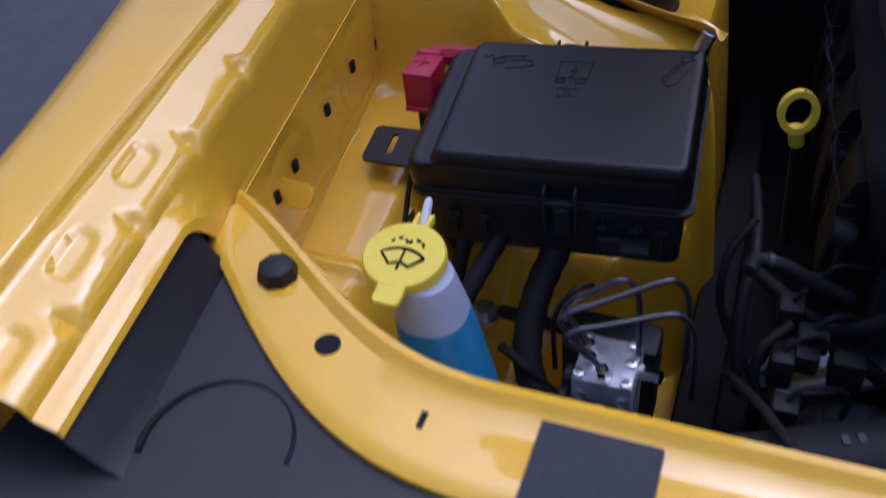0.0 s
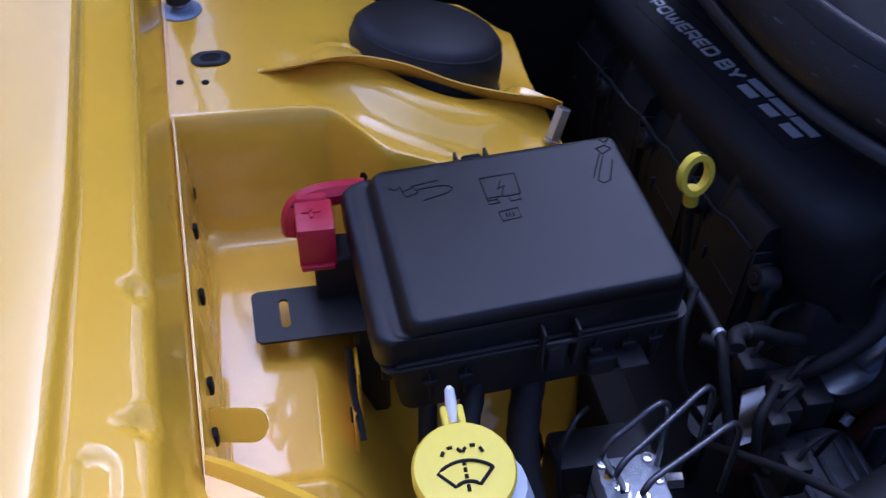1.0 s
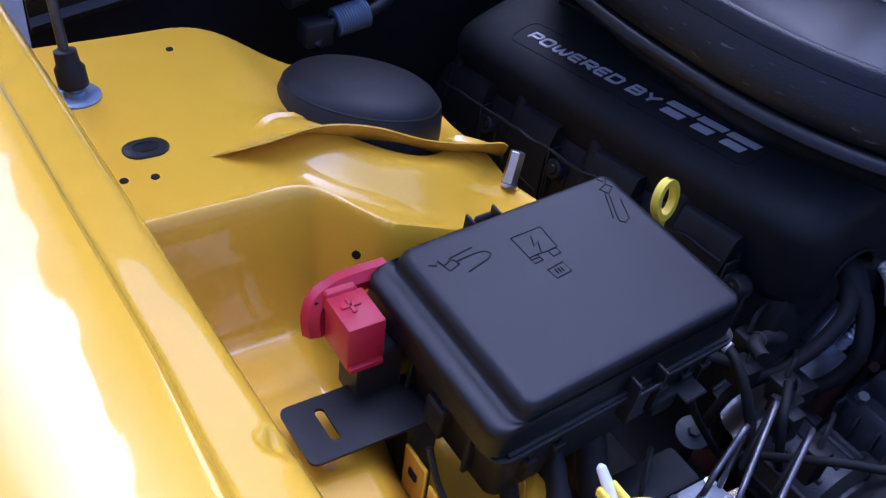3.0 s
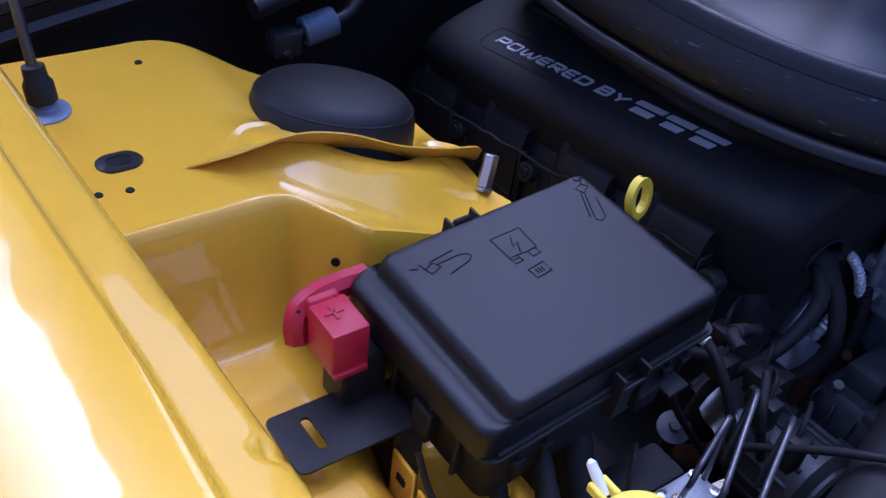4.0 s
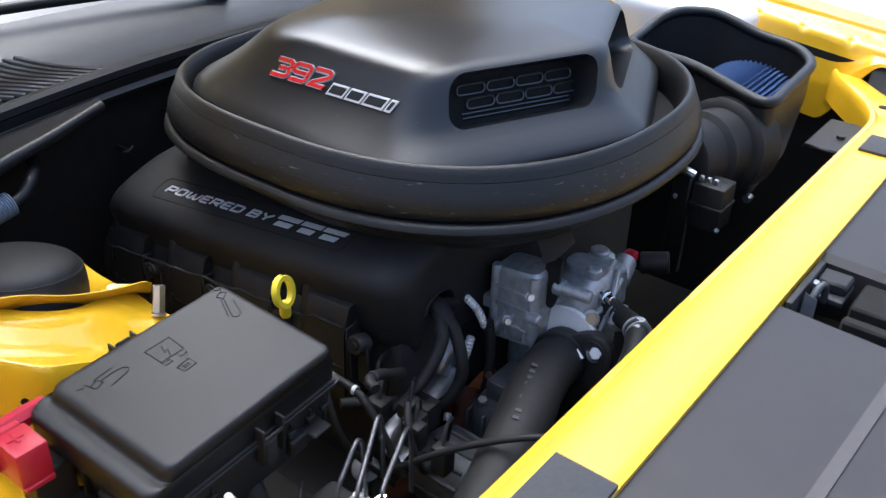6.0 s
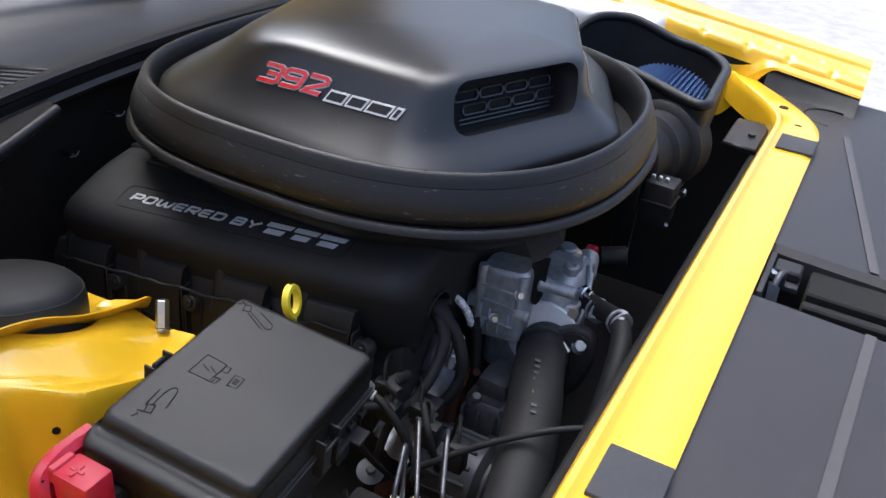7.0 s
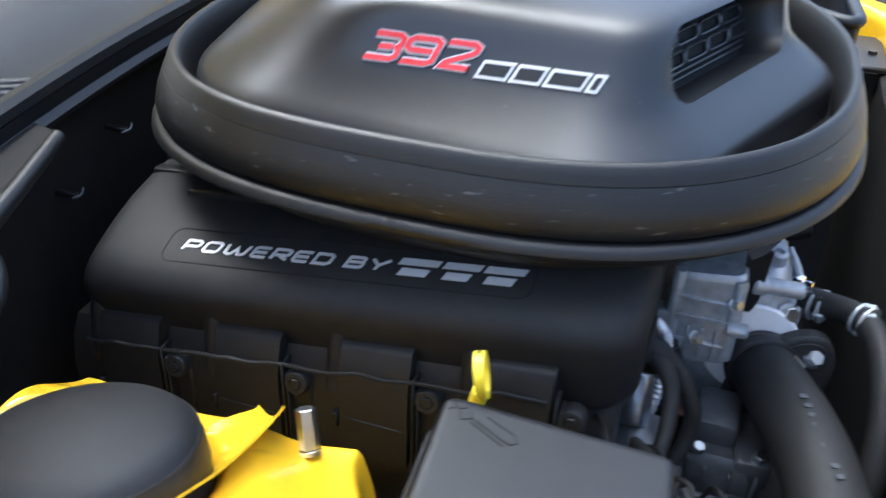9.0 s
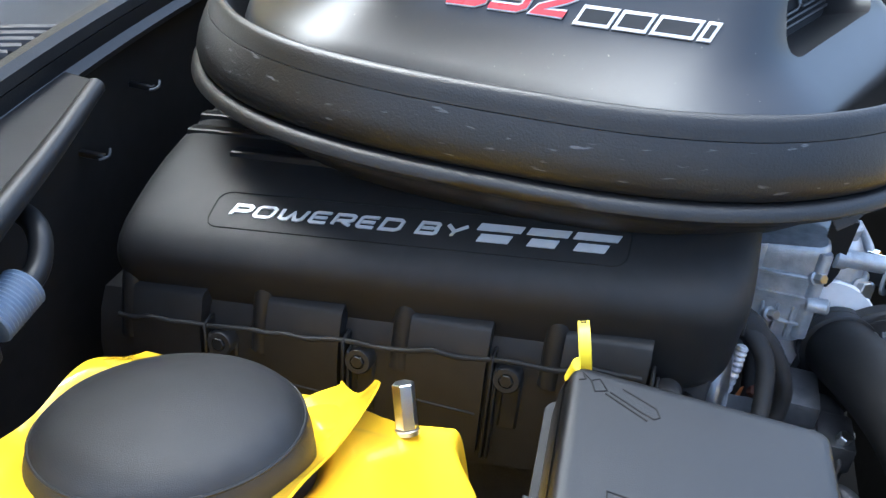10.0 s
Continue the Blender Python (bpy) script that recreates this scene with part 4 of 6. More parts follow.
# maker's mark as plain slanted shapes
for a, w, h in ((0.199, 0.034, 0.0172), (0.2375, 0.031, 0.0172), (0.2725, 0.033, 0.0172)):
    p0 = t0 + TU * a - TW * 0.0015
    for b0, b1, i0, i1 in ((0.62, 1.0, 0.0, 0.0), (0.0, 0.42, 0.006, 0.004)):
        bar = [(i0 + b0 * h * 0.45, b0 * h), (w - i1 + b0 * h * 0.45, b0 * h), (w - i1 + b1 * h * 0.45, b1 * h), (i0 + b1 * h * 0.45, b1 * h)]
        part("badge_shape", drape(plate(bar, 0.0012, p0, TU, TW), on_cover, p0, TN), SILVER, ec, "slanted silver badge shape")

loop = [t0 + TU * (0.152 + a) + TW * (0.0065 + b) for a, b in rounded(0.335, 0.036, 0.010, 4, 0.1)]
part("engraved_frame", drape(tube(loop, 0.0007, 6, 1, True, smoothed=False), on_cover, loop[0], TN), DARK, ec)

# valve cover with coil pads
vc = thing("valve_cover", (-0.17, 0.12, 0.66), "black valve cover with coil pads and bolts, below the engine cover", "valve cover")
part("body", loft([[V(x, y + ey(x), z + ez(x)) for y, z in ((0.22, 0.70), (0.128, 0.68), (0.127, 0.76), (0.134, 0.79), (0.145, 0.808), (0.22, 0.808))] for x in (-0.41, -0.40, 0.045, 0.05)]), BLACK_PLASTIC, vc)
for k in range(4):
    x0 = -0.374 + 0.1195 * k
    y0 = ey(x0) + 0.1345
    pts = ((-0.013, 0.700), (-0.013, 0.718), (-0.0112, 0.786), (-0.0098, 0.7915), (-0.002, 0.8175), (0.001, 0.8205), (0.012, 0.8225), (0.02, 0.700))
    part("coil_pad", loft([[V(x, y0 + y, z + ez(x)) for y, z in pts] for x in (x0, x0 + 0.0012, x0 + 0.0628, x0 + 0.064)]), BLACK_PLASTIC, vc)
    part("pad_step", rbox(x0 + 0.004, x0 + 0.060, y0 - 0.0135, y0 - 0.008, 0.742 + ez(x0 + 0.03), 0.746 + ez(x0 + 0.03), 0.001, 1), BLACK_PLASTIC, vc)
    part("pillar", lathe((x0 - 0.0065, y0 - 0.002, 0.770 + ez(x0)), (0, 0.22, 1), [(0, 0.0095), (0.050, 0.0095), (0.058, 0.0088), (0.063, 0.0065), (0.065, 0.003)], 20), BLACK_PLASTIC, vc)
    for dx, h in ((0.067, 0.800), (0.0715, 0.790)):
        part("pad_web", rbox(x0 + dx, x0 + dx + 0.0028, y0 - 0.012, y0 + 0.006, 0.700 + ez(x0), h + ez(x0 + dx), 0.001, 1), BLACK_PLASTIC, vc)
    part("side_hook", rbox(x0 - 0.006, x0 - 0.001, y0 - 0.015, y0 - 0.004, 0.735 + ez(x0), 0.752 + ez(x0), 0.001, 1), BLACK_PLASTIC, vc)
    xb = x0 + 0.0815
    yb, zb = ey(xb) + 0.1235, 0.780 + ez(xb)
    bo = part("boss", lathe((xb, yb, zb), (0, -1, 0.25), [(-0.012, 0.0115), (0.004, 0.0115), (0.006, 0.0100), (0.006, 0.0062), (0.004, 0.0060)], 22), BLACK_PLASTIC, vc)
    part("bolt_head", hexnut((xb, yb - 0.003, zb + 0.001), (0, -1, 0.25), 0.0056, 0.0045), METAL, bo)
    part("boss_web", rbox(xb - 0.004, xb + 0.012, yb + 0.002, yb + 0.008, zb - 0.055, zb, 0.002, 1), BLACK_PLASTIC, vc)
part("wire_loom", tube([(x, ey(x) + 0.1225 + 0.001 * math.sin(x * 60) - 0.004 * math.exp(-(((x + 0.2925) % 0.1195 - 0.06) / 0.018) ** 2), 0.7965 + ez(x) + 0.001 * math.sin(x * 90) + 0.006 * math.exp(-(((x + 0.2925) % 0.1195 - 0.06) / 0.012) ** 2)) for x in [-0.385 + 0.01 * i for i in range(44)]], 0.0021, 8, 2), HOSE, vc)

# dipstick
ds = thing("dipstick", (0.0, 0.08, 0.78), "yellow plastic oil dipstick handle with a finger ring", "dipstick")
DN = V(0.97, 0.2, 0.18).normalized()
_, du, dw = basis(DN)
ringc = V(0.001, 0.079, 0.852)
ring_loop = [ringc + du * 0.0135 * math.cos(2 * math.pi * k / 28) + dw * 0.0165 * math.sin(2 * math.pi * k / 28) for k in range(28)]
rings = []
for p in ring_loop:
    r = (p - ringc).normalized()
    rings.append([p + r * 0.0028 + DN * 0.0038, p + r * 0.0028 - DN * 0.0038, p - r * 0.0028 - DN * 0.0038, p - r * 0.0028 + DN * 0.0038])
rings.append(rings[0])
rb = loft(rings, cap=False)
bmesh.ops.remove_doubles(rb, verts=rb.verts, dist=1e-6)
part("finger_ring", rb, YELLOW_PLASTIC, ds)
for k in range(3):
    a = radians(235 + 12 * k)
    r = (du * math.cos(a) + dw * math.sin(a)).normalized()
    q = ringc + du * 0.0163 * math.cos(a) + dw * 0.0193 * math.sin(a)
    part("printed_bar", plate(rounded(0.0045, 0.0022, 0.0004, 2), 0.0006, q, DN, DN.cross(r)), DARK, ds)
part("stem", cyl(ringc - V(0, 0, 0.015), ringc - V(0.004, -0.004, 0.034), 0.0065, 16), YELLOW_PLASTIC, ds)
part("tube", tube([ringc - V(0.004, -0.004, 0.032), (0.0, 0.085, 0.79), (0.01, 0.09, 0.72)], 0.0045, 10), METAL, ds)

# ---- scoop with its seal ----
def outline(cx, xr, xf, hw, nr, nf, z, n=96, tilt=0.0):
    o = []
    for k in range(n):
        t = 2 * math.pi * k / n
        c, s = math.cos(t), math.sin(t)
        e = nf if c > 0 else nr
        x = cx + (xf - cx if c > 0 else cx - xr) * math.copysign(abs(c) ** (2 / e), c)
        y = CY + hw * math.copysign(abs(s) ** (2 / e), s)
        o.append(V(x, y, z + tilt * (x - cx)))
    return o
seal = thing("scoop_seal", (-0.08, CY, 0.92), "thick black rubber hood seal round the scoop, scuffed", "rubber seal")
def seal_ring(inset, z):
    return outline(-0.06, -0.413 + inset, 0.264 - inset, 0.3245 - inset, 2.95, 2.35, z + 0.010, 140, 0.01)
def closed_ring(profile):
    rings = [seal_ring(i, z) for i, z in profile]
    rings.append(rings[0])
    bm = loft(rings, cap=False)
    bmesh.ops.remove_doubles(bm, verts=bm.verts, dist=1e-6)
    return bm
part("lower_lip", closed_ring(((0.030, 0.918), (0.012, 0.916), (0.004, 0.918), (0.0, 0.923), (0.001, 0.928), (0.004, 0.931), (0.0075, 0.932), (0.030, 0.932))), RUBBER, seal, angle=50)
part("bulb", closed_ring(((0.009, 0.9335), (0.0065, 0.9365), (0.0055, 0.944), (0.0080, 0.955), (0.0122, 0.966), (0.0158, 0.974), (0.030, 0.974), (0.030, 0.9335))), SCUFFED, seal, angle=50)
part("upper_lip", closed_ring(((0.0162, 0.9746), (0.0185, 0.981), (0.0210, 0.9865), (0.0240, 0.9895), (0.0265, 0.9895), (0.0290, 0.987), (0.0315, 0.980), (0.0340, 0.970), (0.036, 0.95), (0.036, 0.918), (0.028, 0.918), (0.028, 0.9752))), RUBBER, seal, angle=50)
tray = thing("scoop_tray", (-0.08, CY, 0.86), "black plastic air box under the scoop", "air box")
part("shell", loft([seal_ring(0.16, 0.86), seal_ring(0.06, 0.872), seal_ring(0.03, 0.90), seal_ring(0.022, 0.9175)]), BLACK_PLASTIC, tray)
part("gutter", loft([seal_ring(0.034, 0.925), seal_ring(0.034, 0.940), seal_ring(0.10, 0.942)]), DARK, tray)

scoop = thing("air_scoop", (-0.08, CY, 0.95), "satin black air scoop with two nostrils and a badge", "air scoop")
def corner_loop(corners, n=7, m=9):
    """A closed loop of points round a polygon with rounded corners: (x, y, rounding)."""
    out, k = [], len(corners)
    cs = [V(x, y, 0) for x, y, d in corners]
    ends = []
    for i in range(k):
        c, d = cs[i], corners[i][2]
        ends.append((c + (cs[i - 1] - c).normalized() * d, c + (cs[(i + 1) % k] - c).normalized() * d))
    for i in range(k):
        a, b = ends[i]
        for q in range(m + 1):
            t = q / m
            out.append(a * (1 - t) ** 2 + cs[i] * 2 * t * (1 - t) + b * t * t)
        nxt = ends[(i + 1) % k][0]
        for q in range(1, n):
            out.append(b.lerp(nxt, q / n))
    return out
def scoop_ring(z, flank, front, rear):
    """The scoop in plan at a height: straight flanks, a pointed front, a bowed rear, moved in from the base."""
    yn, xf = 0.149 + flank, 0.103 - front
    nose = (xf + 0.432 * (yn - 0.15), yn)
    tail = (-0.325 + rear, 0.186 + flank * 0.45)
    mir = lambda p: (p[0], 2 * CY - p[1])
    span = max(0.012, min(1.0, (CY - yn) / 0.3))
    d1, d2, d3 = (0.050 + 0.045 * smooth(1.035, 0.985, z)) * span, 0.115 * span, 0.030 * span
    loop = corner_loop([(-0.372 + rear, CY, 0.05 * span), (*tail, d2), (*nose, d1), (xf + 0.432 * (CY - 0.15), CY, d3), (*mir(nose), d1), (*mir(tail), d2)])
    return [V(p.x, p.y, z) for p in loop]
dome = [scoop_ring(*r) for r in (
    (0.945, -0.002, -0.002, -0.002), (0.978, 0.0, 0.0, 0.0), (0.984, 0.0015, 0.0015, 0.002), (0.989, 0.0075, 0.006, 0.008), (0.996, 0.0185, 0.015, 0.020), (1.004, 0.0305, 0.027, 0.034), (1.012, 0.0415, 0.039, 0.047), (1.020, 0.0515, 0.0475, 0.059), (1.030, 0.0620, 0.0525, 0.074),
    (1.041, 0.0705, 0.0560, 0.089), (1.052, 0.0775, 0.0590, 0.103), (1.061, 0.0830, 0.0618, 0.115), (1.067, 0.0880, 0.0648, 0.125), (1.0715, 0.0940, 0.0690, 0.134), (1.0750, 0.1020, 0.0755, 0.144), (1.0778, 0.1130, 0.0850, 0.156), (1.0805, 0.130, 0.0990, 0.170),
    (1.0832, 0.156, 0.114, 0.184), (1.0857, 0.190, 0.130, 0.198), (1.0874, 0.225, 0.146, 0.212), (1.0883, 0.258, 0.160, 0.225), (1.0885, 0.280, 0.172, 0.235))]
body = part("shell", loft(dome), SCOOP_PLASTIC, scoop, angle=60)

def nostril(m):
    f = (lambda p: V(p.x, 2 * CY - p.y, p.z)) if m else (lambda p: p)
    TL, TR, BR, BL = V(0.076, 0.264, 1.060), V(0.148, 0.412, 1.067), V(0.166, 0.424, 1.014), V(0.103, 0.257, 1.020)
    c = (TL + TR + BR + BL) / 4
    u = ((TR - TL) + (BR - BL)).normalized()
    v = ((TL - BL) + (TR - BR))
    v = (v - u * v.dot(u)).normalized()
    n = u.cross(v).normalized()
    w, h = 0.190, 0.058
    ring = lambda s, d: [f(c + u * a * s + v * b * s + n * d) for a, b in rounded(w, h, 0.020, 6, 0.15)]
    return ring, f, c, u, v, n
for m in (False, True):
    ring, f, c, u, v, n = nostril(m)
    carve(body, loft([ring(1.03, 0.013), ring(1.02, 0.004), ring(0.985, -0.005), ring(0.95, -0.014), ring(0.90, -0.045)]), 40)
    # slotted mesh inside
    grille = part("grille", loft([ring(0.98, -0.031), ring(0.96, -0.035)]), DARK, scoop)
    for row, b in enumerate((0.012, -0.004)):
        for col in range(4):
            a = -0.050 + 0.039 * col + (0.010 if row else 0)
            loop = [f(c + u * (a + p) + v * (b + q) + n * -0.0285) for p, q in rounded(0.036, 0.011, 0.005, 4, 0.2)]
            part("slot_rim", tube(loop, 0.0012, 6, 1, True, smoothed=False), PIPE, grille)
    for b in (-0.014, -0.019):
        part("grille_bar", tube([f(c + u * -0.066 + v * b + n * -0.0285), f(c + u * 0.078 + v * b + n * -0.0285)], 0.0011, 6, 1, smoothed=False), PIPE, grille)

# badge on the scoop's flank
GU = V(0.195, 0.012, -0.0035).normalized()
GV = V(0.0, 0.57, 0.82)
GV = (GV - GU * GV.dot(GU)).normalized()
gn = GU.cross(GV)
g0 = V(-0.1500, 0.2050, 1.0325)
on_scoop = surface(body)
for k, char in enumerate("392"):
    q = g0 + GU * (0.0302 * k)
    part("numeral_rim", drape(strokes(char, 0.0312, 0.0250, 0.0068, 0.0026, q - GU * 0.0008 - GV * 0.0008, GU, GV, 0.42), on_scoop, g0, gn), SILVER, scoop, "chrome edge of a numeral")
    part("numeral_face", drape(strokes(char, 0.0294, 0.0232, 0.0044, 0.0032, q + GU * 0.0005 + GV * 0.0001, GU, GV, 0.42), on_scoop, g0, gn), RED_BADGE, scoop, "red enamel numeral")
a = 0.0950
for w in (0.0255, 0.0235, 0.0300, 0.0095):   # maker's word as plain slanted shapes
    q = g0 + GU * a - GV * 0.0035
    o = [(0, 0), (w, 0), (w + 0.0065, 0.0150), (0.0065, 0.0150)]
    part("badge_shape", drape(plate(o, 0.0024, q, GU, GV, 0.0005), on_scoop, q, gn), SILVER, scoop, "slanted chrome badge shape")
    i = [(0.0034, 0.0026), (w - 0.0014, 0.0026), (w + 0.0030, 0.0124), (0.0078, 0.0124)]
    part("badge_inlay", drape(plate(i, 0.0003, q + gn * 0.0025, GU, GV), on_scoop, q, gn), METAL, scoop)
    a += w + 0.0022

# ---- front of the engine: castings and hoses ----
th = thing("water_outlet", (0.16, 0.38, 0.70), "grey cast aluminium throttle and water outlet castings", "engine casting")
part("motor_box", loft([[V(x, y, z + 0.12 * (x - 0.15)) for x, y in [(0.153 + a * k, 0.327 + b * k) for a, b in rounded(0.066, 0.050, 0.012, 5)]] for z, k in ((0.735, 0.96), (0.80, 1.0), (0.826, 0.99), (0.832, 0.95), (0.835, 0.86))]), ALU, th)
part("box_seam", loft([[V(0.153 + a, 0.327 + b, z) for a, b in rounded(0.071, 0.055, 0.013, 5)] for z in (0.782, 0.788)]), ALU, th)
for p0, p1, r in (((0.112, 0.312, 0.778), (0.128, 0.314, 0.778), 0.009), ((0.176, 0.300, 0.783), (0.196, 0.298, 0.785), 0.007), ((0.125, 0.30, 0.752), (0.14, 0.298, 0.752), 0.008)):
    part("lug", cyl(p0, p1, r, 16, 0.002), ALU, th)
for k in range(4):
    part("box_rib", rbox(0.128 + 0.013 * k, 0.131 + 0.013 * k, 0.2995, 0.304, 0.742, 0.776, 0.001, 1), ALU, th)
part("lower_case", rbox(0.125, 0.20, 0.335, 0.42, 0.66, 0.745, 0.014, 3), ALU, th)
part("body", loft([[V(0.196 + a * k, 0.400 + b * k, z + 0.06 * a) for a, b in rounded(0.080, 0.095, 0.028, 6)] for z, k in ((0.69, 0.95), (0.75, 1.0), (0.778, 0.97), (0.796, 0.86), (0.808, 0.66), (0.812, 0.4))]), ALU, th)
part("upper_block", loft([[V(0.198 + a * k, 0.428 + b * k, z - 0.10 * a) for a, b in rounded(0.056, 0.062, 0.012, 5, 0.12)] for z, k in ((0.755, 1.04), (0.788, 1.0), (0.799, 0.97), (0.804, 0.90), (0.806, 0.78))]), ALU, th)
part("cap_plate", loft([[V(0.196 + a, 0.402 + b, z) for a, b in rounded(0.052, 0.040, 0.016, 5)] for z in (0.800, 0.816, 0.8185)]), ALU, th)
part("cap_boss", lathe((0.212, 0.388, 0.812), (0.1, -0.1, 1), [(0, 0.010), (0.012, 0.0095), (0.0135, 0.008), (0.0135, 0.005), (0.009, 0.0045)], 22), ALU, th)
for k in range(4):
    part("fin", rbox(0.170 + 0.016 * k, 0.1735 + 0.016 * k, 0.3475, 0.358, 0.712, 0.790 - 0.004 * k, 0.0012, 1), ALU, th)
part("shoulder", tube([(0.240, 0.362, 0.752), (0.243, 0.375, 0.775), (0.238, 0.398, 0.796), (0.226, 0.425, 0.808)], 0.0038, 10), ALU, th)
part("stub", cyl((0.231, 0.380, 0.798), (0.250, 0.372, 0.800), 0.0058, 14, 0.001), CHROME, th)
part("stub_nut", hexnut((0.236, 0.378, 0.7985), (0.9, -0.4, 0.1), 0.0085, 0.006), CHROME, th)
part("box_bracket", rbox(0.106, 0.130, 0.300, 0.320, 0.770, 0.787, 0.003, 2), ALU, th)
for z in (0.757, 0.806):
    part("box_ridge", rbox(0.122, 0.184, 0.2992, 0.3035, z, z + 0.004, 0.001, 1), ALU, th)
for x, y in ((0.126, 0.306), (0.180, 0.306), (0.180, 0.348)):
    part("corner_boss", lathe((x, y, 0.745), (0, 0, 1), [(0, 0.0075), (0.086, 0.0068), (0.089, 0.0055), (0.089, 0.003)], 16), ALU, th)
part("tower", lathe((0.184, 0.452, 0.775), (0.05, 0, 1), [(0, 0.012), (0.026, 0.011), (0.028, 0.013), (0.036, 0.013), (0.038, 0.011)], 20), ALU, th)
part("cross_boss", cyl((0.196, 0.332, 0.818), (0.238, 0.339, 0.815), 0.0082, 16, 0.002), ALU, th)
part("boss_head", lathe((0.197, 0.332, 0.818), (-1, -0.2, 0.1), [(-0.006, 0.0105), (0.004, 0.0105), (0.006, 0.008)], 18), ALU, th)
part("rib", tube([(0.205, 0.345, 0.765), (0.212, 0.370, 0.788), (0.216, 0.41, 0.803), (0.210, 0.445, 0.806)], 0.0045, 10), ALU, th)
part("rib", tube([(0.226, 0.352, 0.768), (0.238, 0.385, 0.785), (0.230, 0.43, 0.795)], 0.004, 10), ALU, th)
part("spout", cyl((0.215, 0.45, 0.775), (0.205, 0.49, 0.785), 0.016, 20), ALU, th)
part("neck", cyl((0.215, 0.40, 0.774), (0.250, 0.383, 0.779), 0.011, 16), ALU, th)
for p, r in (((0.231, 0.358, 0.774), 0.008), ((0.166, 0.350, 0.822), 0.005), ((0.196, 0.462, 0.80), 0.005), ((0.150, 0.30, 0.765), 0.005), ((0.178, 0.302, 0.81), 0.005)):
    part("bolt", hexnut(p, (0.5, -0.7, 0.4), r, 0.010), ZINC, th)
    part("bolt_flange", lathe(p, (0.5, -0.7, 0.4), [(-0.002, r * 1.35), (0.0015, r * 1.35), (0.002, r)], 18), ALU, th)
HD = V(0.12, -0.95, 0.18).normalized()
part("outlet_ring", lathe((0.206, 0.342, 0.737), HD, [(-0.03, 0.036), (-0.006, 0.044), (0, 0.0475), (0.004, 0.0478), (0.006, 0.046), (0.006, 0.032)], 48), MACHINED, th, "bright machined outlet flange")
part("outlet_ear", loft([[V(0.236, 0.332, 0.738) + V(0.026 * t, -0.009 * t, 0.016 * t) + V(a, b, c) * (0.020 - 0.008 * t) for a, b, c in ((0, 0.25, 1), (0.5, 0.1, 0.4), (0.6, -0.3, -0.3), (0, -0.3, -1), (-0.5, 0, -0.3), (-0.4, 0.3, 0.5))] for t in (0, 0.4, 0.8, 1.0)]), ALU_DARK, th)
part("hanging_plate", plate([(-0.024, 0.004), (-0.008, -0.021), (0.004, -0.013), (0.023, 0.014), (0.013, 0.027)], 0.0025, (0.191, 0.325, 0.871), (1, 0.05, 0.02), (-0.05, 0.35, 0.93)), PANEL, th)
part("hanging_strap", loft([[V(0.191 + a, 0.327 + b, z) for a, b in ((-w, -0.002), (w, -0.002), (w, 0.002), (-w, 0.002))] for z, w in ((0.858, 0.011), (0.830, 0.010), (0.805, 0.009), (0.795, 0.006), (0.789, 0.003))]), METAL, th)
rh = thing("radiator_hose", (0.25, 0.2, 0.70), "thick black rubber radiator hose bending into the engine", "hose")
hose_path = [(0.217, 0.338, 0.729), (0.222, 0.305, 0.737), (0.231, 0.265, 0.750), (0.246, 0.215, 0.760), (0.263, 0.165, 0.758), (0.284, 0.09, 0.740), (0.303, 0.0, 0.71), (0.325, -0.06, 0.66)]
part("hose", tube(hose_path, 0.0315, 30), HOSE, rh)
part("collar", lathe((0.2165, 0.334, 0.7305), HD, [(0.004, 0.033), (0.006, 0.0352), (0.015, 0.0352), (0.017, 0.033)], 36), METAL, rh)
FU = V(0.0563, -0.0087, 0.093)
FU = (FU - HD * FU.dot(HD)).normalized()
FV = HD.cross(FU).normalized()
fc = V(0.234, 0.3135, 0.7175)
def oval(grow, off):
    out = []
    for k in range(48):
        a = 2 * math.pi * k / 48
        u, v = math.cos(a), math.sin(a)
        out.append(fc + FU * (0.052 * math.copysign(abs(u) ** 1.25, u) + (0.0165 + grow) * u) + FV * (0.0395 + grow) * v + HD * off)
    return out
fl = part("flange", loft([oval(0, -0.012), oval(0, 0.002), oval(-0.0025, 0.0045), oval(-0.006, 0.005)]), BLACK_PLASTIC, rh, "black oval outlet flange")
part("flange_bead", tube(oval(-0.0085, 0.0048), 0.0012, 8, 1, True, smoothed=False), BLACK_PLASTIC, fl)
part("lower_bolt", hexnut((0.2057, 0.3165, 0.671), HD, 0.0078, 0.011), ALU, rh)
part("lower_washer", lathe((0.2057, 0.3165, 0.671), HD, [(0, 0.0105), (0.006, 0.0105), (0.0065, 0.009)], 24), ALU_DULL, rh)
part("clamp_band", lathe((0.2190, 0.318, 0.7335), HD, [(0, 0.0335), (0.001, 0.0355), (0.011, 0.0355), (0.012, 0.0335)], 36), METAL, rh)
part("clamp_screw", cyl((0.241, 0.309, 0.760), (0.252, 0.307, 0.752), 0.0035, 10), ZINC, rh)
PRINT = mat("grey_printed_ink", (0.035, 0.037, 0.042), 0.6, var=0.3, scale=300)
for k in range(9):   # unreadable print along the hose
    if k in (4, 6):
        continue
    t = k / 8
    c = V(0.2425 + 0.028 * t, 0.214 - 0.076 * t, 0.7935 - 0.0075 * t)
    part("printed_mark", plate(rounded(0.0045, 0.0065, 0.001, 2), 0.0008, c, (0.34, -0.93, -0.11), (0.93, 0.34, -0.1)), PRINT, rh)
part("flange_bolt", hexnut((0.260, 0.321, 0.756), (0.4, -0.6, 0.6), 0.0078, 0.007), ALU, rh)
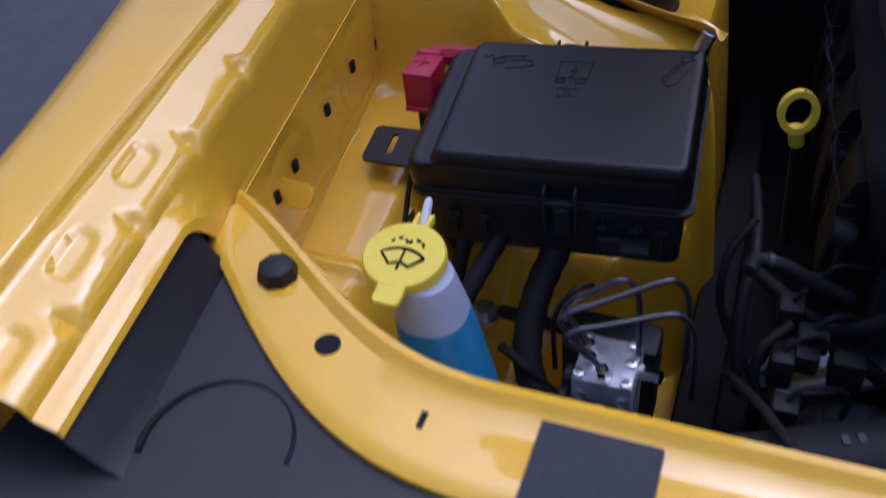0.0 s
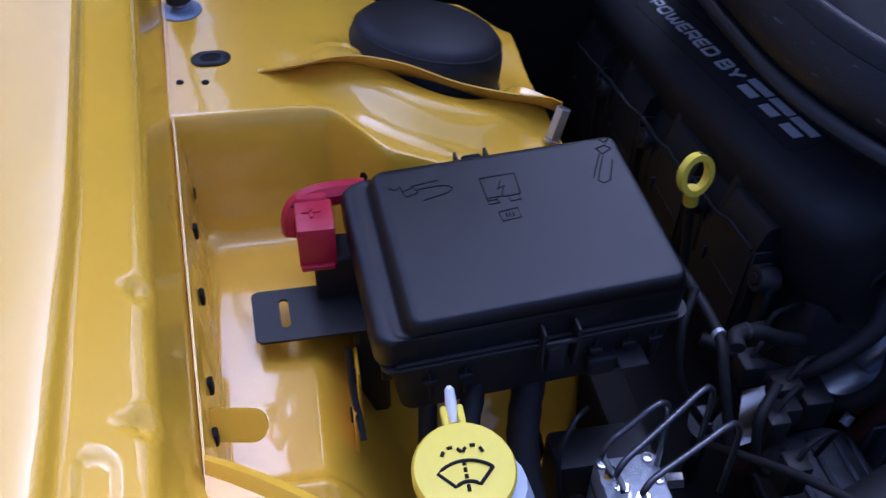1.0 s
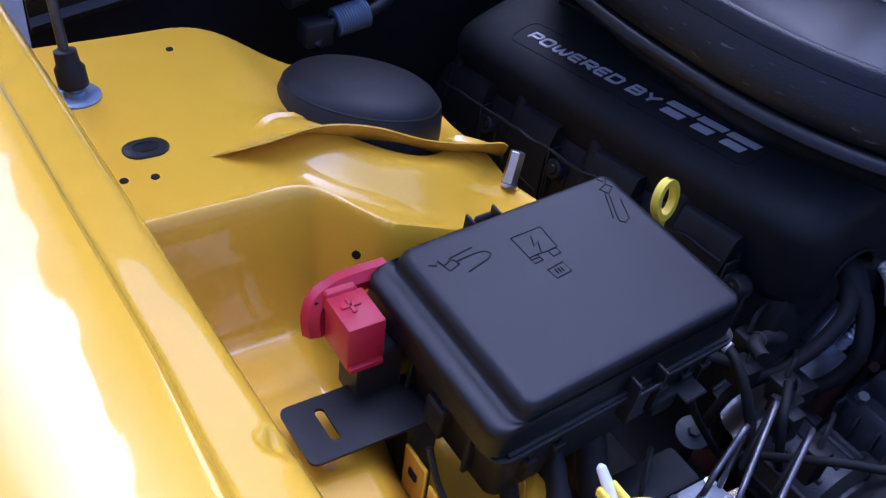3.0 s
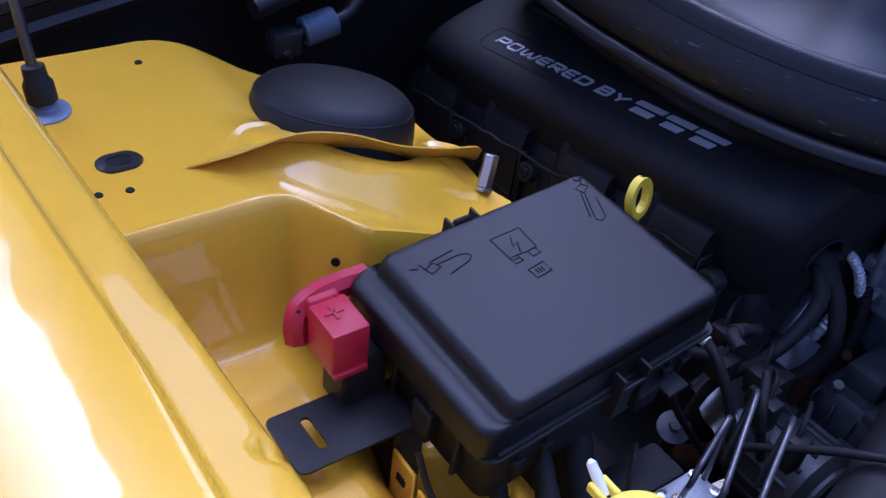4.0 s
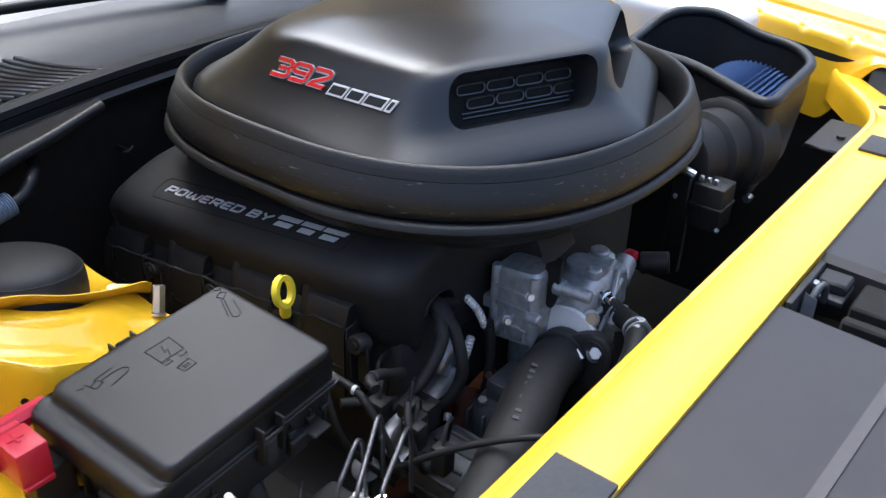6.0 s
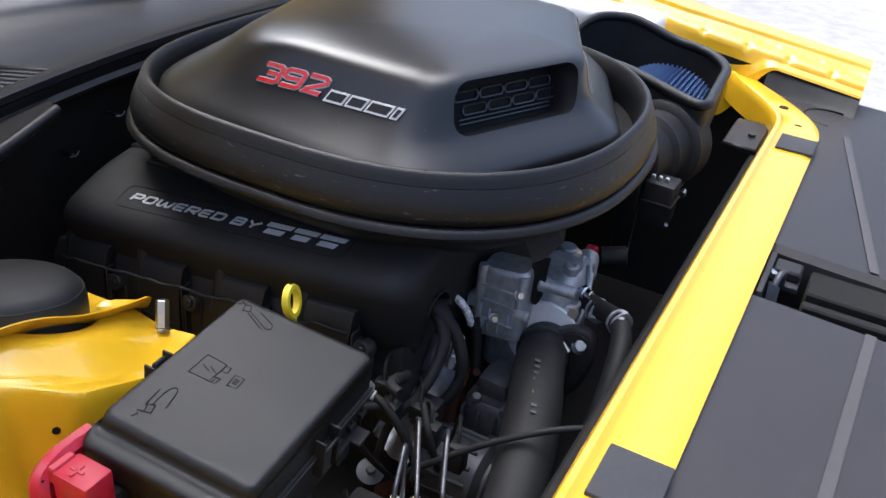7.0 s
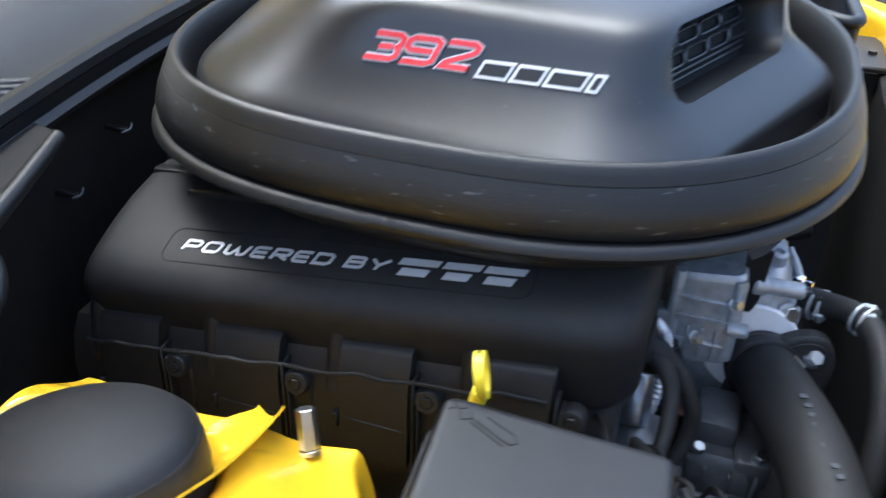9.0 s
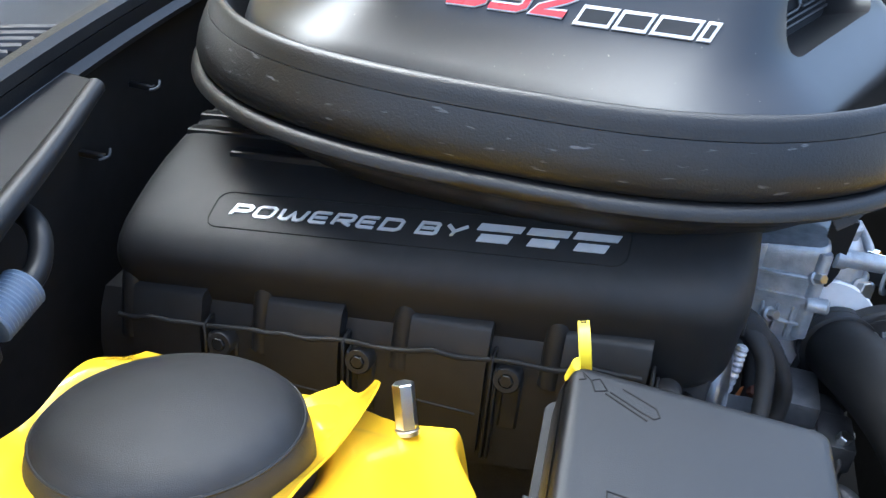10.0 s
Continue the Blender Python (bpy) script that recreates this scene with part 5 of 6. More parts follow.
part("bolt_washer", lathe((0.260, 0.322, 0.755), (0.4, -0.6, 0.6), [(-0.002, 0.0105), (0.001, 0.0105), (0.0015, 0.009)], 24), ALU_DULL, rh)
h2 = thing("heater_hose", (0.31, 0.28, 0.66), "black rubber hose with a spring clamp", "hose")
part("hose", tube([(0.235, 0.39, 0.780), (0.262, 0.372, 0.785), (0.292, 0.35, 0.792), (0.310, 0.315, 0.788), (0.318, 0.27, 0.765), (0.318, 0.23, 0.72), (0.312, 0.2, 0.65)], 0.013, 16), HOSE, h2)
for p, d, sh in (((0.255, 0.376, 0.780), V(0.85, -0.5, 0.1), 0.0), ((0.292, 0.35, 0.792), V(0.75, -0.65, 0.05), 0.3)):
    for o in (0, 0.009):
        part("clamp_hoop", lathe(V(*p) + d * o, d, [(0, 0.0135), (0, 0.0158), (0.003, 0.0158), (0.003, 0.0135)], 24), ALU, h2)
    for a in (-0.5 + sh, 0.6 + sh, 1.6 + sh):
        q = V(*p) + d * 0.0045 + V(0.2 * math.cos(a), -math.sin(a) * 0.6, math.cos(a)).normalized() * 0.0148
        part("clamp_bridge", rbox(q.x - 0.005, q.x + 0.005, q.y - 0.003, q.y + 0.003, q.z - 0.0015, q.z + 0.0015, 0.0005, 1), ALU, h2)
part("sensor", rbox(0.195, 0.213, 0.50, 0.516, 0.776, 0.792, 0.004, 2), RED_PLASTIC, th, "red sensor plug")
part("sensor_tip", cyl((0.202, 0.492, 0.763), (0.204, 0.503, 0.770), 0.005, 10), YELLOW_PLASTIC, th)
part("sensor_housing", cyl((0.215, 0.515, 0.775), (0.25, 0.53, 0.782), 0.015, 18), BLACK_PLASTIC, th)

# wiring with foil-wrapped ends
wr = thing("wiring_loom", (0.12, 0.22, 0.66), "black corrugated wiring loom with silver foil ends", "wiring")
part("trunk", tube([(0.060, 0.212, 0.790), (0.085, 0.211, 0.805), (0.105, 0.209, 0.815), (0.120, 0.207, 0.812), (0.132, 0.204, 0.800)], lambda t: 0.0125 - 0.002 * t, 16, 8, ribs=0.0003), TAPE, wr, "wires bound in black cloth tape")
part("conduit", tube([(0.112, 0.208, 0.813), (0.138, 0.205, 0.800), (0.157, 0.198, 0.770), (0.160, 0.193, 0.745), (0.153, 0.182, 0.720), (0.141, 0.172, 0.709), (0.130, 0.155, 0.715), (0.125, 0.135, 0.730), (0.112, 0.100, 0.745), (0.09, 0.07, 0.75)], lambda t: 0.0078 - 0.002 * t, 14, 10, ribs=0.0003), TAPE, wr)
part("conduit", tube([(0.112, 0.207, 0.812), (0.128, 0.196, 0.804), (0.138, 0.185, 0.790), (0.140, 0.160, 0.765), (0.135, 0.135, 0.745), (0.128, 0.115, 0.735), (0.120, 0.095, 0.715), (0.115, 0.085, 0.67)], lambda t: 0.0085 - 0.004 * t, 14, 10, ribs=0.0003), TAPE, wr)
part("conduit", tube([(0.150, 0.062, 0.806), (0.136, 0.068, 0.806), (0.132, 0.088, 0.800), (0.128, 0.11, 0.785), (0.118, 0.14, 0.765)], 0.0058, 12, 8, ribs=0.0005), TAPE, wr)
part("crimp", lathe((0.1335, 0.074, 0.8045), (-0.25, 0.95, -0.2), [(0, 0.0062), (0, 0.0068), (0.004, 0.0068), (0.004, 0.0062)], 14), PIPE, wr)
part("conduit", tube([(0.130, 0.287, 0.765), (0.140, 0.280, 0.74), (0.147, 0.270, 0.70), (0.15, 0.25, 0.64)], 0.006, 12, 10, ribs=0.001), HOSE, wr)
part("branch", tube([(0.108, 0.212, 0.815), (0.112, 0.235, 0.808), (0.104, 0.250, 0.797), (0.095, 0.262, 0.788)], 0.0066, 12, 8, ribs=0.0003), TAPE, wr)
part("foil_wrap", tube([(0.094, 0.262, 0.791), (0.104, 0.263, 0.799), (0.114, 0.266, 0.797), (0.124, 0.274, 0.780), (0.129, 0.282, 0.757)], 0.0045, 12, 10, ribs=0.0010), FOIL, wr)
part("foil_wrap", tube([(0.128, 0.282, 0.764), (0.131, 0.284, 0.754)], 0.0046, 10, 5), FOIL, wr)
part("foil_wrap", tube([(0.129, 0.254, 0.756), (0.127, 0.247, 0.732), (0.122, 0.237, 0.702), (0.121, 0.226, 0.676)], 0.0048, 12, 10, ribs=0.0011), FOIL, wr)
part("foil_wrap", tube([(0.127, 0.216, 0.662), (0.130, 0.210, 0.654)], 0.005, 10, 5), FOIL, wr)
part("steel_sleeve", lathe((0.108, 0.246, 0.752), (0.05, -0.55, -0.75), [(0, 0.010), (0, 0.0135), (0.003, 0.0145), (0.045, 0.0145), (0.048, 0.0135), (0.048, 0.010)], 28), SLEEVE_STEEL, wr, "polished steel sleeve")
hs = thing("heat_shield", (0.10, 0.19, 0.62), "crumpled grey heat shield plate beside the wiring", "heat shield")
part("plate", sheet(10, 8, lambda a, b: V(0.085 + 0.06 * a, 0.13 + 0.12 * b - 0.03 * a, 0.665 + 0.06 * b + 0.004 * math.sin(a * 9 + b * 5)), 0.0015), SLEEVE_STEEL, hs)
part("edge", tube([V(0.085, 0.13, 0.668), V(0.085, 0.19, 0.697), V(0.085, 0.25, 0.727)], 0.0025, 8), ALU_DULL, hs)
part("cable", tube([(0.16, 0.06, 0.70), (0.20, 0.07, 0.735), (0.24, 0.085, 0.765), (0.29, 0.105, 0.792), (0.325, 0.125, 0.800), (0.35, 0.145, 0.795)], 0.0038, 10), HOSE, wr)
part("cable", tube([(0.02, 0.055, 0.795), (0.06, 0.062, 0.79), (0.117, 0.066, 0.785), (0.15, 0.062, 0.765), (0.18, 0.07, 0.70)], 0.0045, 10), HOSE, wr)
part("cable", tube([(0.075, 0.062, 0.795), (0.10, 0.045, 0.77), (0.12, 0.05, 0.72), (0.14, 0.10, 0.64)], 0.0035, 10), HOSE, wr)
part("cable", tube([(0.16, 0.10, 0.77), (0.18, 0.08, 0.75), (0.19, 0.09, 0.70), (0.17, 0.14, 0.66)], 0.004, 10), HOSE, wr)
part("tie", lathe((0.115, 0.066, 0.785), (1, 0.1, 0), [(0, 0.0055), (0.004, 0.0055)], 12), SILVER, wr)
part("connector", rbox(0.128, 0.16, 0.135, 0.16, 0.70, 0.735, 0.003, 2), BLACK_PLASTIC, wr)
part("plug", rbox(0.15, 0.17, 0.10, 0.125, 0.725, 0.745, 0.003, 2), BLACK_PLASTIC, wr)
for k, (x, y, z, sx, sy, sz) in enumerate(((0.172, 0.098, 0.735, 0.012, 0.009, 0.016), (0.148, 0.118, 0.745, 0.009, 0.012, 0.010), (0.120, 0.100, 0.742, 0.012, 0.010, 0.012), (0.205, 0.105, 0.715, 0.010, 0.010, 0.018), (0.100, 0.118, 0.755, 0.010, 0.008, 0.009))):
    part("plug", rbox(x - sx, x + sx, y - sy, y + sy, z - sz, z + sz, 0.003, 2), BLACK_PLASTIC, wr)
    part("wire", tube([(x, y, z + sz), (x - 0.006, y + 0.012, z + sz + 0.012), (x - 0.02, y + 0.03 + 0.004 * k, z + sz - 0.002), (x - 0.03, y + 0.045, z - 0.03)], 0.0022, 8, 5), HOSE, wr)
ins = thing("insulator_bolt", (0.105, 0.092, 0.56), "grey flange bolt low beside the fuse box", "bolt")
part("shank", cyl((0.105, 0.092, 0.54), (0.105, 0.092, 0.648), 0.007, 16), ALU_DARK, ins)
part("washer", lathe((0.105, 0.092, 0.647), (0.3, -0.3, 1), [(0, 0.0165), (0.003, 0.0165), (0.004, 0.011), (0.005, 0.006)], 24), ALU_DULL, ins)
part("tip", hexnut((0.1065, 0.0905, 0.651), (0.3, -0.3, 1), 0.006, 0.006), ALU_DULL, ins)
gb = thing("ground_bolt", (0.141, -0.155, 0.685), "zinc-plated hex bolt on the yellow apron with a black cable", "bolt")
part("head", hexnut((0.141, -0.155, 0.690), (0, 0, 1), 0.010, 0.010), ZINC, gb)
part("washer", lathe((0.141, -0.155, 0.686), (0, 0, 1), [(0, 0.014), (0.004, 0.014)], 24), ZINC, gb)
part("cable", tube([(0.141, -0.14, 0.697), (0.145, -0.11, 0.70), (0.14, -0.08, 0.69), (0.11, -0.07, 0.67)], 0.006, 10), HOSE, gb)
part("lead", tube([(0.125, -0.165, 0.80), (0.15, -0.17, 0.765), (0.17, -0.172, 0.72), (0.165, -0.16, 0.685)], 0.007, 10), HOSE, gb)
part("harness", tube([(0.120, -0.085, 0.79), (0.165, -0.100, 0.745), (0.205, -0.095, 0.705), (0.235, -0.060, 0.670), (0.25, -0.01, 0.63)], 0.012, 12, 8, ribs=0.0008), HOSE, gb)
part("harness", tube([(0.130, -0.130, 0.80), (0.185, -0.150, 0.765), (0.215, -0.160, 0.735), (0.225, -0.150, 0.68), (0.22, -0.13, 0.62)], 0.008, 12, 8, ribs=0.0008), HOSE, gb)
part("lead", tube([(0.20, -0.12, 0.72), (0.215, -0.095, 0.72), (0.21, -0.075, 0.69), (0.19, -0.07, 0.66)], 0.004, 10), HOSE, gb)
mf = thing("exhaust_manifold", (0.1, 0.14, 0.6), "rusty brown exhaust manifold low beside the engine", "manifold")
part("strap", loft([[V(0.147, 0.270, 0.705) + V(-0.030, -0.030, -0.062) * t + V(0.62, 0.60, 0.1) * w for w in (-0.011 - 0.003 * t, 0.011)] + [V(0.147, 0.270, 0.703) + V(-0.030, -0.030, -0.062) * t + V(0.62, 0.60, 0.1) * w for w in (0.011, -0.011 - 0.003 * t)] for t in (0, 0.3, 0.6, 1.0)]), RUST_ORANGE, mf, "orange rusted strap")
part("stud", hexnut((0.150, 0.266, 0.700), (0.5, -0.5, 0.7), 0.006, 0.006), RUST, mf)
part("manifold", tube([(0.125, 0.258, 0.675), (0.138, 0.228, 0.640), (0.13, 0.17, 0.59), (0.06, 0.14, 0.52)], 0.015, 14), RUST, mf)
alt = thing("alternator", (0.19, 0.2, 0.6), "cast aluminium alternator body low in front of the engine", "alternator")
part("case", cyl((0.14, 0.165, 0.635), (0.225, 0.165, 0.635), 0.046, 32, 0.008), ALU_DULL, alt)
part("end_plate", cyl((0.222, 0.165, 0.635), (0.232, 0.165, 0.635), 0.036, 28, 0.003), ALU_DULL, alt)
for k in range(14):
    a = 2 * math.pi * k / 14
    part("fin", rbox(0.155, 0.21, 0.165 + 0.046 * math.cos(a) - 0.0025, 0.165 + 0.046 * math.cos(a) + 0.0025, 0.635 + 0.046 * math.sin(a) - 0.0025, 0.635 + 0.046 * math.sin(a) + 0.0025, 0.001, 1), ALU_DULL, alt)
pump = thing("water_pump", (0.20, 0.25, 0.62), "dull cast aluminium pump housing below the water outlet", "engine casting")
part("housing", loft([[V(0.195 + a * k, 0.255 + b * k, z) for a, b in rounded(0.085, 0.085, 0.022, 5)] for z, k in ((0.60, 1.05), (0.66, 1.0), (0.690, 0.95), (0.698, 0.8))]), ALU_DULL, pump)
part("upper_step", rbox(0.165, 0.205, 0.235, 0.29, 0.69, 0.722, 0.006, 2), ALU_DULL, pump)
part("side_step", rbox(0.205, 0.238, 0.215, 0.262, 0.672, 0.702, 0.005, 2), ALU_DULL, pump)
for k in range(4):
    part("web", rbox(0.158 + 0.022 * k, 0.162 + 0.022 * k, 0.208, 0.235, 0.63, 0.69, 0.0015, 1), ALU_DULL, pump)
for p in ((0.225, 0.225, 0.702), (0.172, 0.222, 0.698), (0.235, 0.25, 0.685)):
    part("bolt", hexnut(p, (0.2, -0.2, 1), 0.006, 0.008), ZINC, pump)
part("pipe", tube([(0.205, 0.205, 0.66), (0.235, 0.19, 0.672), (0.25, 0.165, 0.66)], 0.008, 12), ALU_DULL, pump)

# ---- air filter box on the far side ----
fbk = thing("corner_bracket", (0.30, 1.0, 0.85), "black steel bracket with a bolt at the far corner", "bracket")
part("plate", rbox(0.285, 0.345, 0.90, 1.04, 0.835, 0.845, 0.003, 1), METAL, fbk)
part("bolt", hexnut((0.325, 0.96, 0.844), (0, 0, 1), 0.007, 0.006), ALU_DARK, fbk)
ax = thing("air_filter_box", (0.14, 0.86, 0.80), "open black plastic air filter box with a blue pleated filter", "air filter box")
def ab_ring(g, r, z, slope):
    """a ring of the box, grown by g; the rim climbs to the rear far corner and falls to the front."""
    loop = corner_loop([(0.276 + g, 0.732 - g, 0.035 + r), (0.258 + g, 0.985 + g * 0.4, 0.05 + r), (0.20 + g * 0.4, 1.036 + g, 0.03), (0.03 - g * 0.4, 1.032 + g, 0.04 + r), (-0.02 - g, 0.95, 0.03), (0.0 - g * 0.8, 0.825 - g, 0.04 + r), (0.13, 0.800 - g, 0.04)])
    return [V(p.x, p.y, z + slope * (0.008 - 0.010 * smooth(0.1, 0.27, p.x) + 0.022 * smooth(0.16, 0.05, p.x) * smooth(0.92, 1.0, p.y))) for p in loop]
part("shell", loft([ab_ring(-0.012, 0.0, 0.80, 0), ab_ring(0.0, 0.0, 0.90, 0.5), ab_ring(0.0, 0.0, 0.945, 1), ab_ring(-0.006, 0.0, 0.945, 1), ab_ring(-0.008, 0.0, 0.86, 0)]), BLACK_PLASTIC, ax)
rim = ab_ring(-0.003, 0.0, 0.950, 1)
part("edge_trim", tube(rim, 0.0085, 12, 1, True, smoothed=False), RUBBER, ax, "rounded rubber edge trim")
rings = []
for k in range(121):
    a = math.pi * 2 * k / 120
    r = 0.086 + (0.005 if k % 2 else -0.005)
    rings.append([V(0.160 + r * math.cos(a), 0.815, 0.862 + r * 0.66 * math.sin(a)), V(0.160 + r * 0.92 * math.cos(a), 1.0, 0.866 + r * 0.64 * math.sin(a))])
part("pleat", loft(rings, closed=False), BLUE_FILTER, ax, "blue pleated filter element")
part("filter_collar", lathe((0.165, 0.806, 0.865), (0, 1, 0), [(0, 0.04), (0, 0.066), (0.006, 0.066), (0.008, 0.04)], 40), BLACK_PLASTIC, ax)
part("intake_ring", lathe((0.215, 0.738, 0.872), (-0.16, -1, 0.10), [(-0.045, 0.070), (0, 0.070), (0.005, 0.071), (0.01, 0.066), (0.012, 0.058), (0.02, 0.056), (0.05, 0.054), (0.054, 0.060), (0.06, 0.060), (0.066, 0.052), (0.115, 0.050), (0.118, 0.046)], 40), HOSE, ax)
for p in ((0.256, 0.738, 0.906), (0.270, 0.737, 0.806), (0.160, 0.785, 0.897)):
    part("bolt", lathe(p, (0, -1, 0), [(-0.008, 0.005), (0.004, 0.0065), (0.007, 0.0055)], 14), ZINC, ax)
mb = thing("sensor_bracket", (0.24, 0.61, 0.78), "black plastic sensor on a bracket with bright bolts", "sensor")
part("box", rbox(0.236, 0.280, 0.60, 0.645, 0.805, 0.870, 0.004, 2), BLACK_PLASTIC, mb)
part("box_lid", rbox(0.234, 0.282, 0.597, 0.645, 0.838, 0.842, 0.001, 1), BLACK_PLASTIC, mb)
part("stalk", rbox(0.205, 0.232, 0.605, 0.620, 0.72, 0.882, 0.003, 1), METAL, mb)
part("clip", tube([(0.208, 0.598, 0.88), (0.222, 0.595, 0.886), (0.238, 0.596, 0.882)], 0.006, 8, 4), ZINC, mb)
for p in ((0.225, 0.60, 0.905), (0.214, 0.60, 0.842), (0.280, 0.598, 0.812)):
    part("bolt", hexnut(p, (0.2, -0.6, 0.6), 0.0035, 0.005), SLEEVE, mb)
for k in range(3):
    part("clip_bar", rbox(0.244 + 0.010 * k, 0.250 + 0.010 * k, 0.596, 0.602, 0.876, 0.884, 0.001, 1), ZINC, mb)
rv = thing("coolant_reservoir", (0.02, 1.11, 0.85), "white plastic coolant reservoir beside the far fender", "reservoir")
part("tank", rbox(-0.16, 0.095, 1.055, 1.17, 0.85, 0.972, 0.02, 3), WHITE_PLASTIC, rv)
fa = thing("far_apron", (0.1, 1.15, 0.6), "black lined inner apron below the far fender with yellow tower", "body panel")
part("wall", sheet(40, 6, lambda a, b: V(-0.5 + 0.9 * a, 2 * CY - edge(-0.5 + 0.9 * a)[0] - 0.012, 0.20 + b * (edge(-0.5 + 0.9 * a)[1] - 0.03 - 0.20)), -0.0015), BLACK_PLASTIC, fa)
part("tower_top", rbox(-0.33, -0.08, 0.95, 1.235, 0.70, 0.90, 0.02, 3), YELLOW, fa)

# ---- cowl ----
cw = thing("cowl", (-0.55, CY, 0.85), "black plastic cowl panel with vents below the windscreen", "cowl")
def seal_x(y):
    d = (y - CY) / 0.8
    return -0.46 + 0.085 * d * d
def seal_z(y):
    d = (y - CY) / 0.8
    return 0.968 - 0.035 * d * d
def cowl_pt(a, b):
    y = CY - 0.79 + 1.58 * a
    x = seal_x(y) - 0.006 - 0.34 * b
    z = seal_z(y) - 0.004 - 0.03 * smooth(0.02, 0.2, b) + 0.03 * smooth(0.5, 1.0, b)
    return V(x, y, z)
part("panel", sheet(80, 24, cowl_pt, 0.002), PANEL, cw)
part("front_wall", sheet(60, 6, lambda a, b: V(seal_x(CY - 0.79 + 1.58 * a) - 0.012 - 0.03 * b, CY - 0.79 + 1.58 * a, seal_z(CY - 0.79 + 1.58 * a) - 0.006 - 0.78 * b), 0.002), DARK, cw)
cs = thing("cowl_seal", (-0.45, CY, 0.95), "black rubber weatherstrip along the cowl edge", "rubber seal")
ys = [CY - 0.79 + 1.58 * i / 40 for i in range(41)]
part("strip", loft([[V(seal_x(y) + a, y, seal_z(y) + b) for a, b in ((-0.012, -0.004), (-0.012, 0.004), (-0.006, 0.010), (0.002, 0.010), (0.008, 0.005), (0.009, -0.004), (0.0, -0.008))] for y in ys]), RUBBER, cs)
part("lower_lip", loft([[V(seal_x(y) + a, y, seal_z(y) + b) for a, b in ((0.0, -0.0085), (0.0085, -0.0055), (0.006, -0.020), (0.012, -0.026), (0.010, -0.032), (0.0, -0.030))] for y in ys]), RUBBER, cs)
# near-black sheet under the vent bars, painting the shade between them
part("vent_recess", sheet(12, 12, lambda a, b: V(-0.488 - 0.160 * b, -0.005 + 0.205 * a - 0.05 * b, 0.9505 - 0.003 * b), 0.001), DARK, cw)
for k in range(13):
    y0 = -0.09 + 0.0165 * k
    part("vent_bar", tube([V(-0.485, y0 + 0.105, 0.953), V(-0.505, y0 + 0.082, 0.957), V(-0.54, y0 + 0.064, 0.956), V(-0.60, y0 + 0.054, 0.952), V(-0.65, y0 + 0.05, 0.950)], 0.0052, 8), PANEL, cw)
grl = part("vent_mesh", rbox(-0.66, -0.44, -0.34, -0.06, 0.925, 0.930, 0.001, 1), DARK, cw)
for k in range(14):
    part("mesh_bar", cyl((-0.65 + 0.0155 * k, -0.335, 0.9335), (-0.65 + 0.0155 * k, -0.065, 0.9335), 0.0015, 6), PANEL, grl)
for k in range(16):
    part("mesh_bar", cyl((-0.655, -0.33 + 0.017 * k, 0.9345), (-0.445, -0.33 + 0.017 * k, 0.9345), 0.0015, 6), PANEL, grl)
brc = thing("cowl_brace", (-0.38, 0.05, 0.9), "black painted steel brace below the cowl seal", "brace")
part("edge_roll", tube([(-0.398, 0.135, 0.948), (-0.378, 0.05, 0.936), (-0.36, -0.04, 0.925), (-0.345, -0.12, 0.912)], lambda t: 0.007 + 0.004 * t, 14), METAL, brc)
part("web", sheet(16, 6, lambda a, b: V(-0.398 + 0.053 * a, 0.135 - 0.255 * a, 0.950 - 0.034 * a).lerp(V(seal_x(0.16 - 0.30 * a) + 0.004, 0.16 - 0.30 * a, seal_z(0.16 - 0.30 * a) - 0.024), b), 0.003), COVER_PLASTIC, brc)
part("bolt", hexnut((-0.385, -0.02, 0.942), (0.2, -0.2, 1), 0.007, 0.008), METAL, brc)
wn_ = thing("windscreen", (-0.9, CY, 0.95), "dark windscreen glass behind the cowl", "windscreen")
part("pane", sheet(20, 6, lambda a, b: V(-0.775 - 0.6 * b + 0.12 * ((a - 0.5) * 2) ** 2 * -1, CY - 0.68 + 1.36 * a, 0.957 + 0.36 * b), 0.005), GLASS, wn_)
wp = thing("wiper", (-0.72, 0.5, 0.95), "black windscreen wiper arm on its pivot", "wiper")
part("arm", tube([(-0.722, 0.59, 0.962), (-0.73, 0.54, 0.972), (-0.75, 0.40, 0.985), (-0.78, 0.15, 0.99), (-0.80, -0.1, 0.985)], lambda t: 0.012 - 0.004 * t, 12), METAL, wp)
